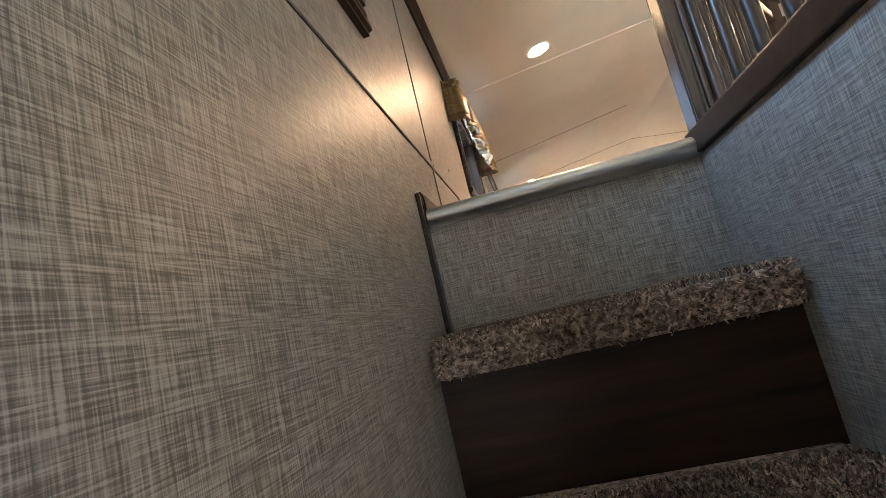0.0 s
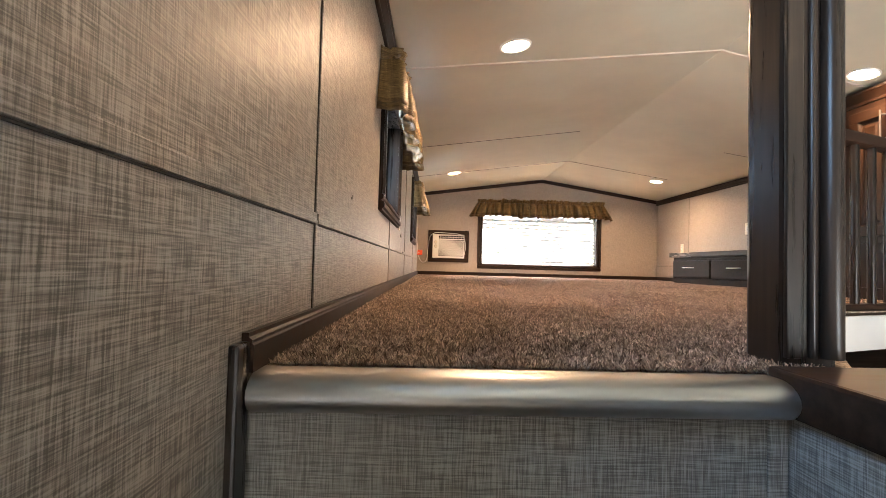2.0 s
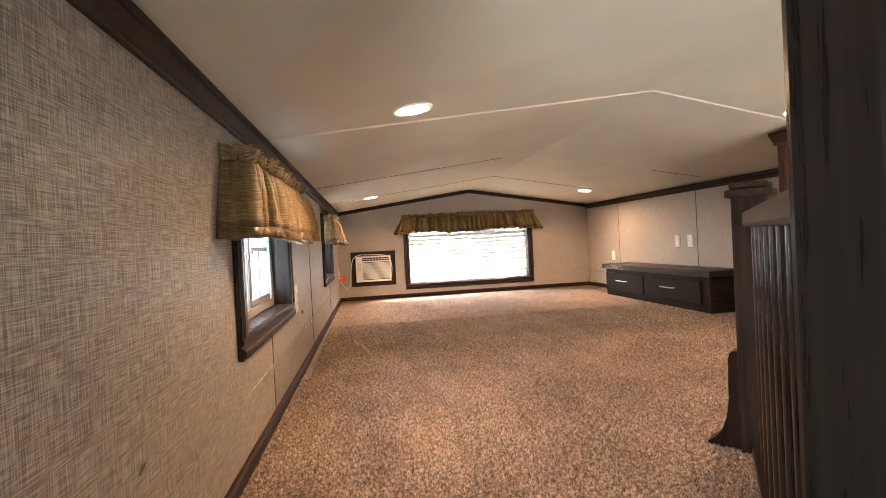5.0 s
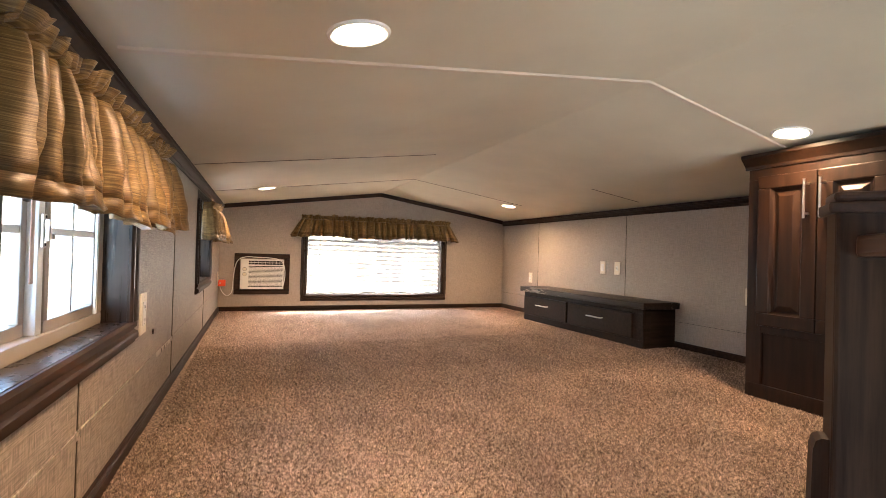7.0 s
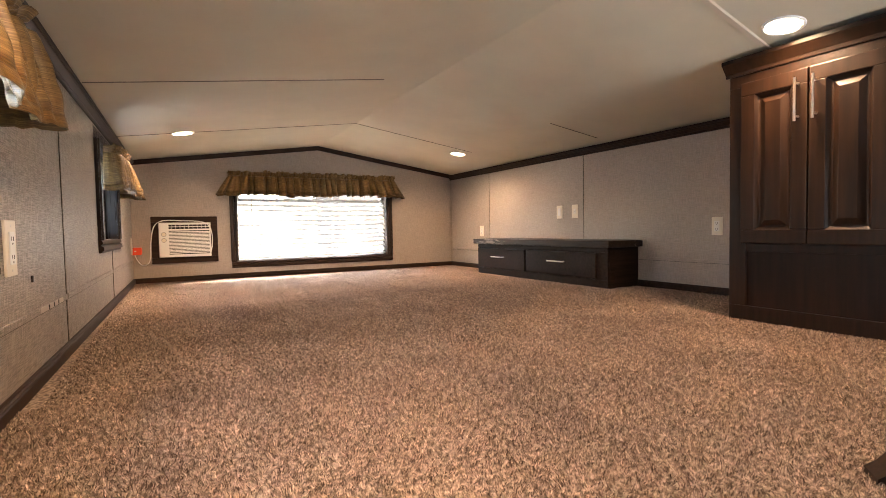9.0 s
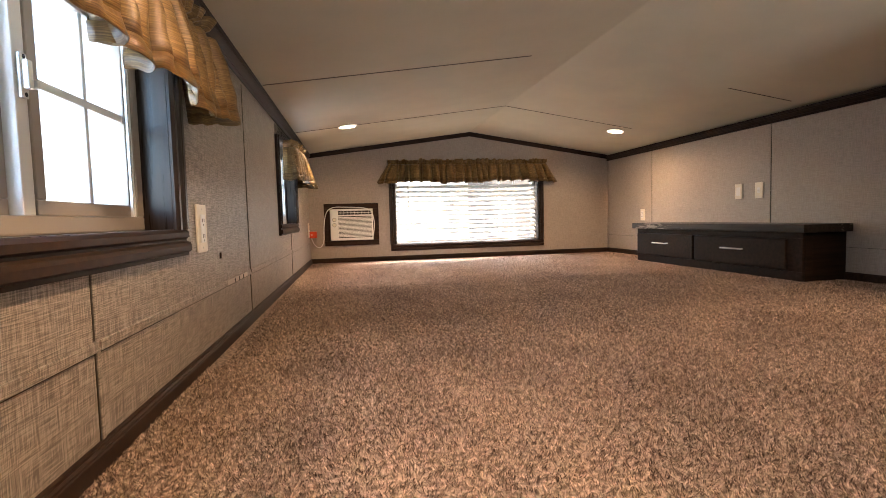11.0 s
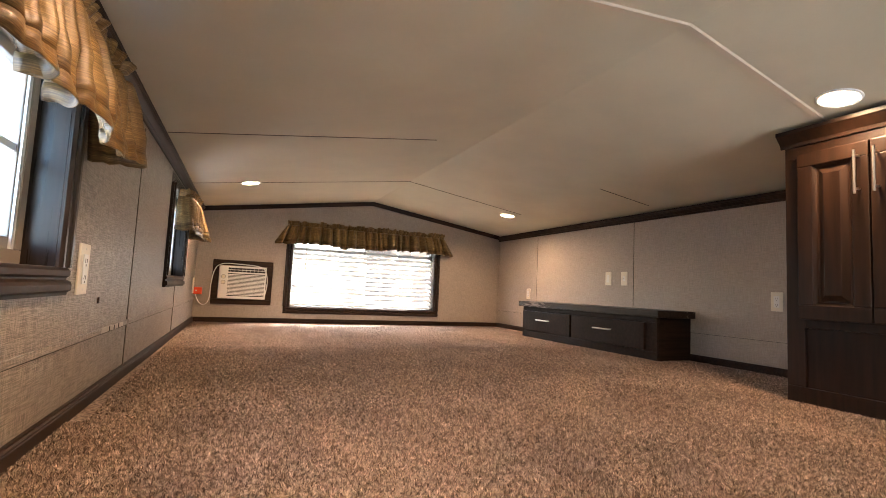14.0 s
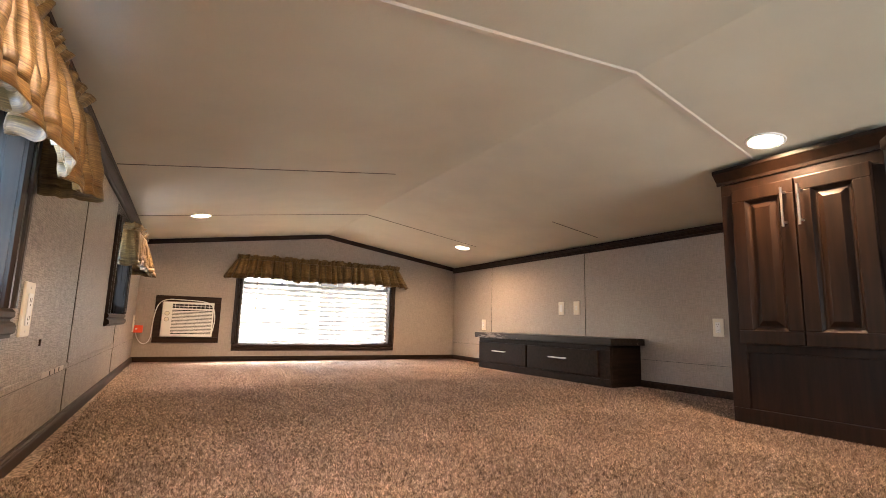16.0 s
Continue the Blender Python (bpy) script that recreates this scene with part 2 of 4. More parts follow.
def sweep(outline, a, b, up=(0, 0, 1)):
    """A moulding: the closed outline, in (out, up), carried from a to b; out is to the right of the way."""
    a, b, up = Vector(a), Vector(b), Vector(up)
    out = (b - a).normalized().cross(up)
    bm = bmesh.new()
    rings = [[bm.verts.new(p + out * o + up * h) for o, h in outline] for p in (a, b)]
    n = len(outline)
    for i in range(n):
        bm.faces.new((rings[0][i], rings[0][(i + 1) % n], rings[1][(i + 1) % n], rings[1][i]))
    bm.faces.new(rings[0][::-1])
    bm.faces.new(rings[1])
    bmesh.ops.recalc_face_normals(bm, faces=bm.faces)
    return bm


def prism(corners, z0, z1):
    bm = bmesh.new()
    low, high = [[bm.verts.new((x, y, z)) for x, y in corners] for z in (z0, z1)]
    n = len(corners)
    bm.faces.new(low[::-1])
    bm.faces.new(high)
    for i in range(n):
        bm.faces.new((low[i], low[(i + 1) % n], high[(i + 1) % n], high[i]))
    bmesh.ops.recalc_face_normals(bm, faces=bm.faces)
    return bm


def mesh(name, bm, material, smooth=False):
    me = bpy.data.meshes.new(name)
    bm.to_mesh(me)
    bm.free()
    me.materials.append(material)
    if smooth:
        me.shade_smooth()
        me.set_sharp_from_angle(angle=radians(40))
    return me


def solid(name, bm, material, label="", category="", kind="", group="", at=None, smooth=False):
    """A top-level thing of one mesh."""
    ob = new(name, mesh(name, bm, material, smooth))
    if at is not None:
        ob.matrix_world = at
    return tagged(ob, label, category, group, kind)


def thing(name, at, label, category, group="", kind=""):
    """A top-level thing made of parts: an Empty at its base."""
    ob = new(name)
    ob.empty_display_size = 0.05
    ob.matrix_world = at
    return tagged(ob, label, category, group, kind)


def part(name, bm, material, parent, label="", smooth=False):
    ob = new(name, mesh(name, bm, material, smooth))
    ob.parent = parent
    return tagged(ob, label)


def again(ob, parent, at):
    """A further part on the same mesh."""
    o = new(ob.name.split(".")[0], ob.data)
    o.parent = parent
    o.matrix_local = at
    return o


def tube(name, points, r, material, parent=None, label="", category="", smooth_curve=True):
    cu = bpy.data.curves.new(name, "CURVE")
    cu.dimensions, cu.bevel_depth, cu.bevel_resolution = "3D", r, 2
    sp = cu.splines.new("NURBS" if smooth_curve else "POLY")
    sp.points.add(len(points) - 1)
    for p, co in zip(sp.points, points):
        p.co = (*co, 1)
    if smooth_curve:
        sp.use_endpoint_u, sp.order_u = True, 3
    cu.materials.append(material)
    ob = new(name, cu)
    ob.parent = parent
    return tagged(ob, label, category)


# ---- the large structure ----
NEWEL_A, NEWEL_B, RAIL_END = (0.626, 0.036), (1.245, 0.835), (2.165, 1.20)
STAIR_X = 0.556
BACK_Y, LOW_Z = -3.4, -2.1
LOFT = [(-0.03, -0.04), (0.60, -0.04), (0.66, -0.02), (1.265, 0.80), (2.20, 1.17), (XR + 0.02, 1.17), (XR + 0.02, YF + 0.02), (-0.03, YF + 0.02)]
WIN_Z = (0.335, 0.745)  # clear opening of the side windows
WINDOWS_WEST = [(-0.89, -0.29), (1.080, 1.75), (3.225, 3.85)]


def wall_with_holes(y0, y1, z0, z1, x0, x1, holes):
    """A wall along y, from x0 to x1 thick, with clear openings."""
    bm = bmesh.new()
    at = y0
    for a, b, lo, hi in holes:
        box(bm, (x0, at, z0), (x1, a, z1))
        box(bm, (x0, a, z0), (x1, b, lo))
        box(bm, (x0, a, hi), (x1, b, z1))
        at = b
    box(bm, (x0, at, z0), (x1, y1, z1))
    return bm


holes = [(a, b, *WIN_Z) for a, b in WINDOWS_WEST]
holes[0] = (-0.89, -0.29, 0.36, 0.74)
holes[2] = (*WINDOWS_WEST[2], 0.335, 0.772)
wall_west = solid("wall_west", wall_with_holes(BACK_Y, YF + 0.06, LOW_Z, 0.95, -0.15, 0.0, holes), WALL,
                  "taupe woven-look vinyl wall with dark framed windows", "wall", "structure", at=WEST)

# far gable wall with one wide window and the hole for the cooler
FX0, FX1, FZ0, FZ1 = 0.79, 2.045, 0.135, 0.70
AX0, AX1, AZ0, AZ1 = 0.255, 0.59, 0.185, 0.43
bm = boxes(((-0.1, YF, LOW_Z), (AX0, YF + 0.12, EAVE + 0.03)), ((AX0, YF, LOW_Z), (AX1, YF + 0.12, AZ0)), ((AX0, YF, AZ1), (AX1, YF + 0.12, EAVE + 0.03)),
           ((AX1, YF, LOW_Z), (FX0, YF + 0.12, EAVE + 0.03)), ((FX0, YF, LOW_Z), (FX1, YF + 0.12, FZ0)), ((FX0, YF, FZ1), (FX1, YF + 0.12, EAVE + 0.03)),
           ((FX1, YF, LOW_Z), (XR + 0.12, YF + 0.12, EAVE + 0.03)))
gable = [bm.verts.new((x, y, z)) for y in (YF, YF + 0.12) for x, z in ((-0.1, EAVE + 0.03), (XR + 0.12, EAVE + 0.03), (XM, RIDGE + 0.05))]
for f in ((0, 1, 2), (5, 4, 3), (0, 2, 5, 3), (2, 1, 4, 5), (1, 0, 3, 4)):
    bm.faces.new([gable[i] for i in f])
wall_north = solid("wall_north", bm, WALL_LIT, "taupe woven-look gable wall under a sloped ceiling", "wall", "structure")
wall_east = solid("wall_east", boxes(((XR, BACK_Y, LOW_Z), (XR + 0.12, YF, 0.95))), WALL_LIT, "taupe woven-look vinyl side wall with thin panel seams", "wall", "structure")

# ceiling: two slopes
bm = bmesh.new()
for a, b in (((-0.12, EAVE - 0.12 * (RIDGE - EAVE) / XM), (XM, RIDGE)), ((XM, RIDGE), (XR + 0.12, EAVE - 0.12 * (RIDGE - EAVE) / (XR - XM)))):
    vs = [bm.verts.new((p[0], y, p[1] + h)) for h in (0, 0.06) for p in (a, b) for y in (BACK_Y - 0.1, YF + 0.12)]
    for f in ((0, 1, 3, 2), (4, 6, 7, 5), (0, 4, 5, 1), (2, 3, 7, 6), (0, 2, 6, 4), (1, 5, 7, 3)):
        bm.faces.new([vs[i] for i in f])
bmesh.ops.recalc_face_normals(bm, faces=bm.faces)
ceiling = solid("ceiling", bm, CEIL, "cream textured board ceiling sloping to a ridge", "ceiling", "structure")


def ceiling_strip(name, y, width, drop, material, x0, x1, label, west=0.0, east=0.0):
    bm = bmesh.new()
    spans = [(x0, min(x1, XM)), (max(x0, XM), x1)]
    for a, b in spans:
        if b - a < 0.02:
            continue
        pts = [(a, ceil_z(a)), (b, ceil_z(b))]
        vs = [bm.verts.new((x, y + west * max(0, XM - x) / XM + east * max(0, x - XM) / (XR - XM) + s * width / 2 * q, z + 0.002 - h)) for h, q in ((0, 1), (drop + 0.002, 0.6)) for x, z in pts for s in (-1, 1)]
        for f in ((0, 1, 3, 2), (4, 6, 7, 5), (0, 4, 5, 1), (2, 3, 7, 6), (0, 2, 6, 4), (1, 5, 7, 3)):
            bm.faces.new([vs[i] for i in f])
    bmesh.ops.recalc_face_normals(bm, faces=bm.faces)
    return solid(name, bm, material, label, "ceiling trim", "structure")


ceiling_strip("trim_ceiling_batten", 1.51, 0.028, 0.005, SEAM, 0.08, 2.17, "raised cream batten across the ceiling", -0.13, 0.13)
ceiling_strip("trim_ceiling_seam_1", 2.72, 0.010, 0.002, GROOVE, 0.08, 1.2, "thin dark seam in the ceiling")
ceiling_strip("trim_ceiling_seam_2", 3.80, 0.008, 0.002, GROOVE, 0.08, 2.35, "thin dark seam in the ceiling")
ceiling_strip("trim_ceiling_seam_3", 2.80, 0.008, 0.002, GROOVE, 2.25, 2.62, "short thin dark seam in the ceiling")

# loft floor, its carpet, and the lower room that closes the place
floor = solid("floor", prism(LOFT, -0.12, -0.004), BROWN, "loft deck under the carpet", "floor", "structure")
carpet = solid("carpet", prism(LOFT, -0.0035, 0.0), CARPET, "brown and tan cut-pile carpet covering the loft floor", "carpet", "structure")
solid("trim_deck_edge", boxes(((0, -0.012, -0.115), ((Vector(RAIL_END) - Vector(NEWEL_B)).length, 0.0, -0.012))), VINYL, "white painted edge board of the loft deck", "trim", "structure",
      at=pose(NEWEL_B[0], NEWEL_B[1] - 0.045, 0, 0, 0, math.degrees(math.atan2(RAIL_END[1] - NEWEL_B[1], RAIL_END[0] - NEWEL_B[0]))))
lower_floor = solid("floor_lower", boxes(((-0.2, BACK_Y, LOW_Z - 0.1), (XR + 0.1, YF, LOW_Z))), FLOORWOOD, "light wood plank floor of the room below", "floor", "structure")
# near-black colour stands in for the shadow gap between deck edge and ledge
solid("wall_lower_north", boxes(((-0.1, 1.5, LOW_Z), (XR, 1.58, -0.12))), BLACKWOOD, "plain wall below the loft, near-black for the shadow gap", "wall", "structure")
solid("floor_ledge", boxes(((STAIR_X + 0.101, -0.45, -0.40), (XR - 0.001, 0.62, -0.352)), ((STAIR_X + 0.101, 0.628, -0.40), (XR - 0.001, 1.499, -0.352)), bevel=0.003), FLOORWOOD, "tan wooden ledge below the loft edge", "ledge", "structure")
# end wall out of view, its opening assumed for the added daylight lamp
wall_south = solid("wall_south", boxes(((-0.2, BACK_Y - 0.1, LOW_Z), (0.75, BACK_Y, 1.1)), ((2.55, BACK_Y - 0.1, LOW_Z), (XR + 0.1, BACK_Y, 1.1)),
                                       ((0.75, BACK_Y - 0.1, -0.05), (2.55, BACK_Y, 1.1))), WALL, "unseen end wall with a wide assumed door opening", "wall", "structure")

# stair: the riser below the loft, carpeted treads and the half wall beside them
riser = solid("stair_riser", boxes(((0.0, -0.054, TREAD - 0.02), (STAIR_X - 0.001, -0.0405, -0.013))), STAIRWALL, "woven-look riser board under a metal nosing", "stair riser", "structure")
half_wall = solid("wall_stair", boxes(((STAIR_X, BACK_Y + 1.2, LOW_Z), (STAIR_X + 0.10, -0.041, -0.036)), ((STAIR_X + 0.02, -0.041, LOW_Z), (STAIR_X + 0.10, 0.02, -0.13))), STAIRWALL,
                  "woven-look half wall beside the stair", "wall", "structure")
solid("trim_stair_bead", boxes(((STAIR_X - 0.022, -0.058, TREAD), (STAIR_X - 0.0005, -0.0545, -0.036)), bevel=0.002), STAIRWALL, "narrow woven corner strip on the riser", "trim", "structure")
solid("trim_stair_edge", boxes(((-0.002, -0.105, TREAD - 0.01), (0.010, -0.072, 0.030)), bevel=0.003), BROWN_UP, "dark brown upright trim strip on the wall", "trim", "structure")
cap = solid("trim_half_wall_cap", boxes(((STAIR_X - 0.012, BACK_Y + 1.2, -0.036), (STAIR_X + 0.125, -0.04, 0.010)), bevel=0.004), BROWN, "dark brown wooden cap on the half wall", "trim", "structure")

outline = [(0.0, -0.040), (0.010, -0.040)] + [(0.010 + 0.030 * math.sin(i / 10 * math.pi), -0.020 - 0.020 * math.cos(i / 10 * math.pi)) for i in range(11)] + [(-0.035, 0.000), (-0.035, -0.006), (0.0, -0.010)]
nosing = solid("stair_nosing", sweep(outline, (0.012, -0.050, 0), (STAIR_X + 0.004, -0.050, 0)), NOSING, "rounded aluminium stair nosing at the carpet edge", "stair nosing", "structure", smooth=True)


def stair_tread(i):
    top = TREAD * (i + 1) + (0.002 * i)
    y1, y0 = -0.055 - 0.222 * i, -0.055 - 0.222 * (i + 1)
    step = thing("stair_step", pose(0, y0, top), "carpeted stair tread over a dark brown riser", "stair step", "stair steps", "structure")
    bm = bmesh.new()
    box(bm, (0.001, -0.010, -0.066), (STAIR_X - 0.001, y1 - y0 + (0.05 if i else 0.0), -0.004), 0.020, 4)
    part("tread", bm, CARPET, step, "thick carpet wrapped over the tread", True)
    part("riser", boxes(((0.0, 0.03, -0.272), (STAIR_X, 0.05, -0.067))), BROWN, step, "dark brown riser board")
    return step


steps = [stair_tread(i) for i in range(5)]

# skirtings, crown mouldings and panel battens
CROWN = [(0, 0), (0.009, 0), (0.012, 0.004), (0.012, 0.010), (0.009, 0.013), (0.014, 0.018), (0.023, 0.026), (0.027, 0.028), (0.027, 0.033), (0.031, 0.035), (0.031, 0.046), (0, 0.046)]
SKIRT = [(0, 0), (0.012, 0), (0.012, 0.026), (0.0105, 0.028), (0.0105, 0.031), (0.007, 0.034), (0.007, 0.038), (0, 0.038)]


def trim(name, outline, a, b, material, label, at=None, up=(0, 0, 1)):
    return solid(name, sweep(outline, a, b, up), material, label, "trim", "structure", at=at)


SKIRT_LABEL, CROWN_LABEL = "narrow dark brown baseboard along the carpet", "dark brown crown moulding under the ceiling"
trim("baseboard_west", SKIRT, (0, -0.075, 0), (0, YF, 0), BROWN, SKIRT_LABEL, WEST)
trim("baseboard_north", SKIRT, (0.09, YF, 0), (XR - 0.012, YF, 0), BROWN, SKIRT_LABEL)
trim("baseboard_east", SKIRT, (XR, YF, 0), (XR, 1.74, 0), BROWN, SKIRT_LABEL)
trim("trim_crown_west", CROWN, (0, BACK_Y, 0.834), (0, YF, 0.834), BROWN, CROWN_LABEL, WEST)
trim("trim_crown_east", CROWN, (XR, YF, 0.822), (XR, 1.72, 0.822), BROWN, CROWN_LABEL)
for name, a, b in (("trim_crown_north_1", (0.06, ceil_z(0.06)), (XM, RIDGE)), ("trim_crown_north_2", (XM, RIDGE), (XR - 0.02, ceil_z(XR - 0.02)))):
    trim(name, [(o, h - 0.036) for o, h in [(0, 0), (0.012, 0), (0.018, 0.015), (0.022, 0.034), (0, 0.034)]], (a[0], YF, a[1]), (b[0], YF, b[1]), BROWN, CROWN_LABEL)


def wall_battens(parent, height, uprights, y0, y1, face, sign, low_only=()):
    """The covering's joint strips, one level strip and upright ones, on a wall along y."""
    runs = sorted(list(uprights) + [y0, y1])
    for a, b in zip(runs, runs[1:]):
        bm = boxes(((min(face, face + sign * 0.004), a + 0.006, height - 0.008), (max(face, face + sign * 0.004), b - 0.006, height + 0.008)), bevel=0.0015)
        part("level_batten", bm, parent.data.materials[0], parent)
    for y in uprights:
        spans = [(0.038, height - 0.002), (height + 0.0090, 0.279)] if y in low_only else [(0.038, height - 0.002), (height + 0.0090, 0.822)]
        for z0, z1 in spans:
            bm = boxes(((min(face, face + sign * 0.003), y - 0.006, z0), (max(face, face + sign * 0.003), y + 0.004, z1)), bevel=0.001)
            part("upright_batten", bm, parent.data.materials[0], parent)
            bm = boxes(((min(face, face + sign * 0.0016), y - 0.0086, z0), (max(face, face + sign * 0.0016), y - 0.0062, z1)))
            part("joint_line", bm, LINE, parent)
    # shadow line under the level strip, put in as a thin dark bar
    bm = boxes(((min(face, face + sign * 0.0016), y0, height - 0.0100), (max(face, face + sign * 0.0016), y1, height - 0.0085)))
    part("joint_line", bm, LINE, parent)


wall_battens(wall_west, 0.174, (0.20, 1.43, 2.48, 3.62), -1.9, YF, 0.0, 1, low_only=(1.43, 3.62))
# pale slip over the level strip: its highlight put into the colour
part("highlight_strip", boxes(((0.0036, 2.15, 0.1670), (0.0046, 2.408, 0.1810)), bevel=0.0004), painted("pale_highlight", (0.52, 0.47, 0.40), 0.4, 200.0, 0.2, 0.3), wall_west, "pale stretch of the joint strip, a painted-on highlight")
wall_battens(wall_east, 0.165, (3.03, 4.13), 1.74, YF, XR, -1)
part("corner_strip", boxes(((XR - 0.012, YF - 0.012, 0.04), (XR - 0.0005, YF - 0.0005, 0.82)), bevel=0.002), WALL_LIT, wall_north)

# ---- windows of the side wall ----
CASE = [(0, 0), (0.010, 0), (0.016, 0.006), (0.016, 0.016), (0.010, 0.020), (0.010, 0.024), (0.018, 0.028), (0.020, 0.034), (0.020, 0.045), (0.013, 0.049), (0.013, 0.055), (0, 0.055)]


def casing(parent, x, y0, y1, z0, z1, w=0.055):
    """Four mitred-looking casing pieces round an opening in a wall that faces +x."""
    for a, b, up in (((x, y0 - w, z0), (x, y1 + w, z0), (0, 0, -1)), ((x, y1 + w, z1), (x, y0 - w, z1), (0, 0, 1))):
        d = [(o, h) for o, h in CASE]
        bm = sweep(d, a, b, up) if up[2] > 0 else sweep(d, b, a, up)
        part("casing", bm, BROWN, parent)
    for y, s in ((y0, -1), (y1, 1)):
        bm = sweep([(o, h) for o, h in CASE], (x, y, z0) if s < 0 else (x, y, z1), (x, y, z1) if s < 0 else (x, y, z0), (0, s, 0))
        part("casing", bm, BROWN_UP, parent)


def side_window(number, y0, y1, z0, z1):
    w = thing("window_%d" % number, WEST @ pose(0, (y0 + y1) / 2, z0), "sliding white vinyl window with grid bars in a dark brown casing", "window", "", "structure")
    h, d = z1 - z0, (y1 - y0) / 2
    casing(w, 0.0, -d, d, 0, h)
    for lo, hi in (((-0.10, -d, -0.012), (0.004, d, 0.001)), ((-0.10, -d, h - 0.001), (0.004, d, h + 0.012)), ((-0.10, -d - 0.012, 0), (0.004, -d + 0.001, h)), ((-0.10, d - 0.001, 0), (0.004, d + 0.012, h))):
        part("jamb", boxes((lo, hi)), BROWN_UP, w, "dark brown jamb lining")
    for lo, hi in (((-0.152, -d, 0.0), (-0.1005, d, 0.003)), ((-0.152, -d, h - 0.003), (-0.1005, d, h)), ((-0.152, -d, 0.003), (-0.1005, -d + 0.003, h - 0.003)), ((-0.152, d - 0.003, 0.003), (-0.1005, d, h - 0.003))):
        part("outer_reveal", boxes((lo, hi)), VINYL, w, "white outer reveal")
    f = 0.028
    x0, x1 = -0.098, -0.050
    for lo, hi in (((x0, -d, 0.001), (x1, d, f)), ((x0, -d, h - f), (x1, d, h - 0.001)), ((x0, -d, f), (x1, -d + f, h - f)), ((x0, d - f, f), (x1, d, h - f))):
        part("window_frame", boxes((lo, hi), bevel=0.003), TAN_FRAME, w, "tan vinyl frame")
    for s, xx in ((-1, -0.082), (1, -0.064)):
        a, b = (-d + f, -0.022) if s < 0 else (0.006, d - f)
        r = 0.022
        sash = part("sash", boxes(((xx - 0.008, a, f), (xx + 0.008, b, f + r)), ((xx - 0.008, a, h - f - r), (xx + 0.008, b, h - f)), ((xx - 0.008, a, f + r), (xx + 0.008, a + r, h - f - r)),
                                  ((xx - 0.008, b - r, f + r), (xx + 0.008, b, h - f - r)), bevel=0.002), TAN_FRAME, w, "tan vinyl sash")
        pane = part("pane", boxes(((xx - 0.002, a + r - 0.003, f + r - 0.003), (xx + 0.002, b - r + 0.003, h - f - r + 0.003))), GLASS, sash, "clear glass pane")
        pane.visible_shadow = False
        ym, zm = (a + b) / 2, h * 0.52
        part("grid_bar", boxes(((xx - 0.005, ym - 0.006, f + r), (xx + 0.005, ym + 0.006, h - f - r)), bevel=0.002), VINYL, sash)
        part("grid_bar", boxes(((xx - 0.0055, a + r, zm - 0.007), (xx + 0.0055, b - r, zm + 0.007)), bevel=0.002), VINYL, sash)
    part("meeting_stile", boxes(((-0.088, -0.021, f), (-0.058, 0.005, h - f)), bevel=0.002), VINYL, w, "white vinyl meeting stile")
    # black strip put in as the shade of the gap beside the stile
    part("gap_strip", boxes(((-0.0895, -0.0250, f), (-0.0800, -0.0213, h - f))), DARK, w, "black strip standing for the shaded gap")
    for y in (d - f - 0.010, d - f - 0.019):
        part("track_fin", boxes(((-0.0558, y, f), (-0.0505, y + 0.004, h - f)), bevel=0.001), VINYL, w, "white vinyl track fin")
    zl = h * 0.52
    latch = part("latch", boxes(((-0.058, -0.015, zl - 0.030), (-0.052, -0.001, zl + 0.030)), ((-0.052, -0.014, zl - 0.018), (-0.043, -0.005, zl + 0.020)), bevel=0.002), METAL, w, "metal sash latch")
    part("latch_lever", boxes(((-0.052, -0.004, zl - 0.016), (-0.040, 0.004, zl - 0.004)), bevel=0.003), METAL, latch)
    for dz in (-0.025, 0.025):
        part("screw", rod(bmesh.new(), (-0.0525, -0.008, zl + dz), (-0.0512, -0.008, zl + dz), 0.003, 8), DARK, latch)
    return w


side_window(1, *WINDOWS_WEST[1], *WIN_Z)
side_window(2, *WINDOWS_WEST[2], 0.335, 0.772)
side_window(3, -0.89, -0.29, 0.36, 0.74)

# ---- wide window in the gable ----
win = thing("window_4", pose((FX0 + FX1) / 2, YF, FZ0) @ pose(0, 0, 0, 0, 0, -90), "wide window in a dark brown casing with white blinds", "window", "", "structure")
h, d = FZ1 - FZ0, (FX1 - FX0) / 2
casing(win, 0.0, -d, d, 0, h, 0.05)
for lo, hi in (((-0.12, -d, -0.012), (0.004, d, 0.001)), ((-0.12, -d, h - 0.001), (0.004, d, h + 0.012)), ((-0.12, -d - 0.012, 0), (0.004, -d + 0.001, h)), ((-0.12, d - 0.001, 0), (0.004, d + 0.012, h))):
    part("jamb", boxes((lo, hi)), BROWN, win, "dark brown jamb lining")
f = 0.026
for lo, hi in (((-0.115, -d, 0.001), (-0.080, d, f)), ((-0.115, -d, h - f), (-0.080, d, h - 0.001)), ((-0.115, -d, f), (-0.080, -d + f, h - f)), ((-0.115, d - f, f), (-0.080, d, h - f)),
               ((-0.115, -0.016, f), (-0.080, 0.016, h - f))):
    part("window_frame", boxes((lo, hi), bevel=0.003), VINYL, win, "white vinyl frame")
for a, b in ((-d + f, -0.016), (0.016, d - f)):
    pane = part("pane", boxes(((-0.099, a, f), (-0.095, b, h - f))), GLASS, win, "clear glass pane")
    pane.visible_shadow = False
    part("grid_bar", boxes(((-0.103, (a + b) / 2 - 0.007, f), (-0.091, (a + b) / 2 + 0.007, h - f))), VINYL, win)
    part("grid_bar", boxes(((-0.104, a, h * 0.5 - 0.007), (-0.090, b, h * 0.5 + 0.007))), VINYL, win)

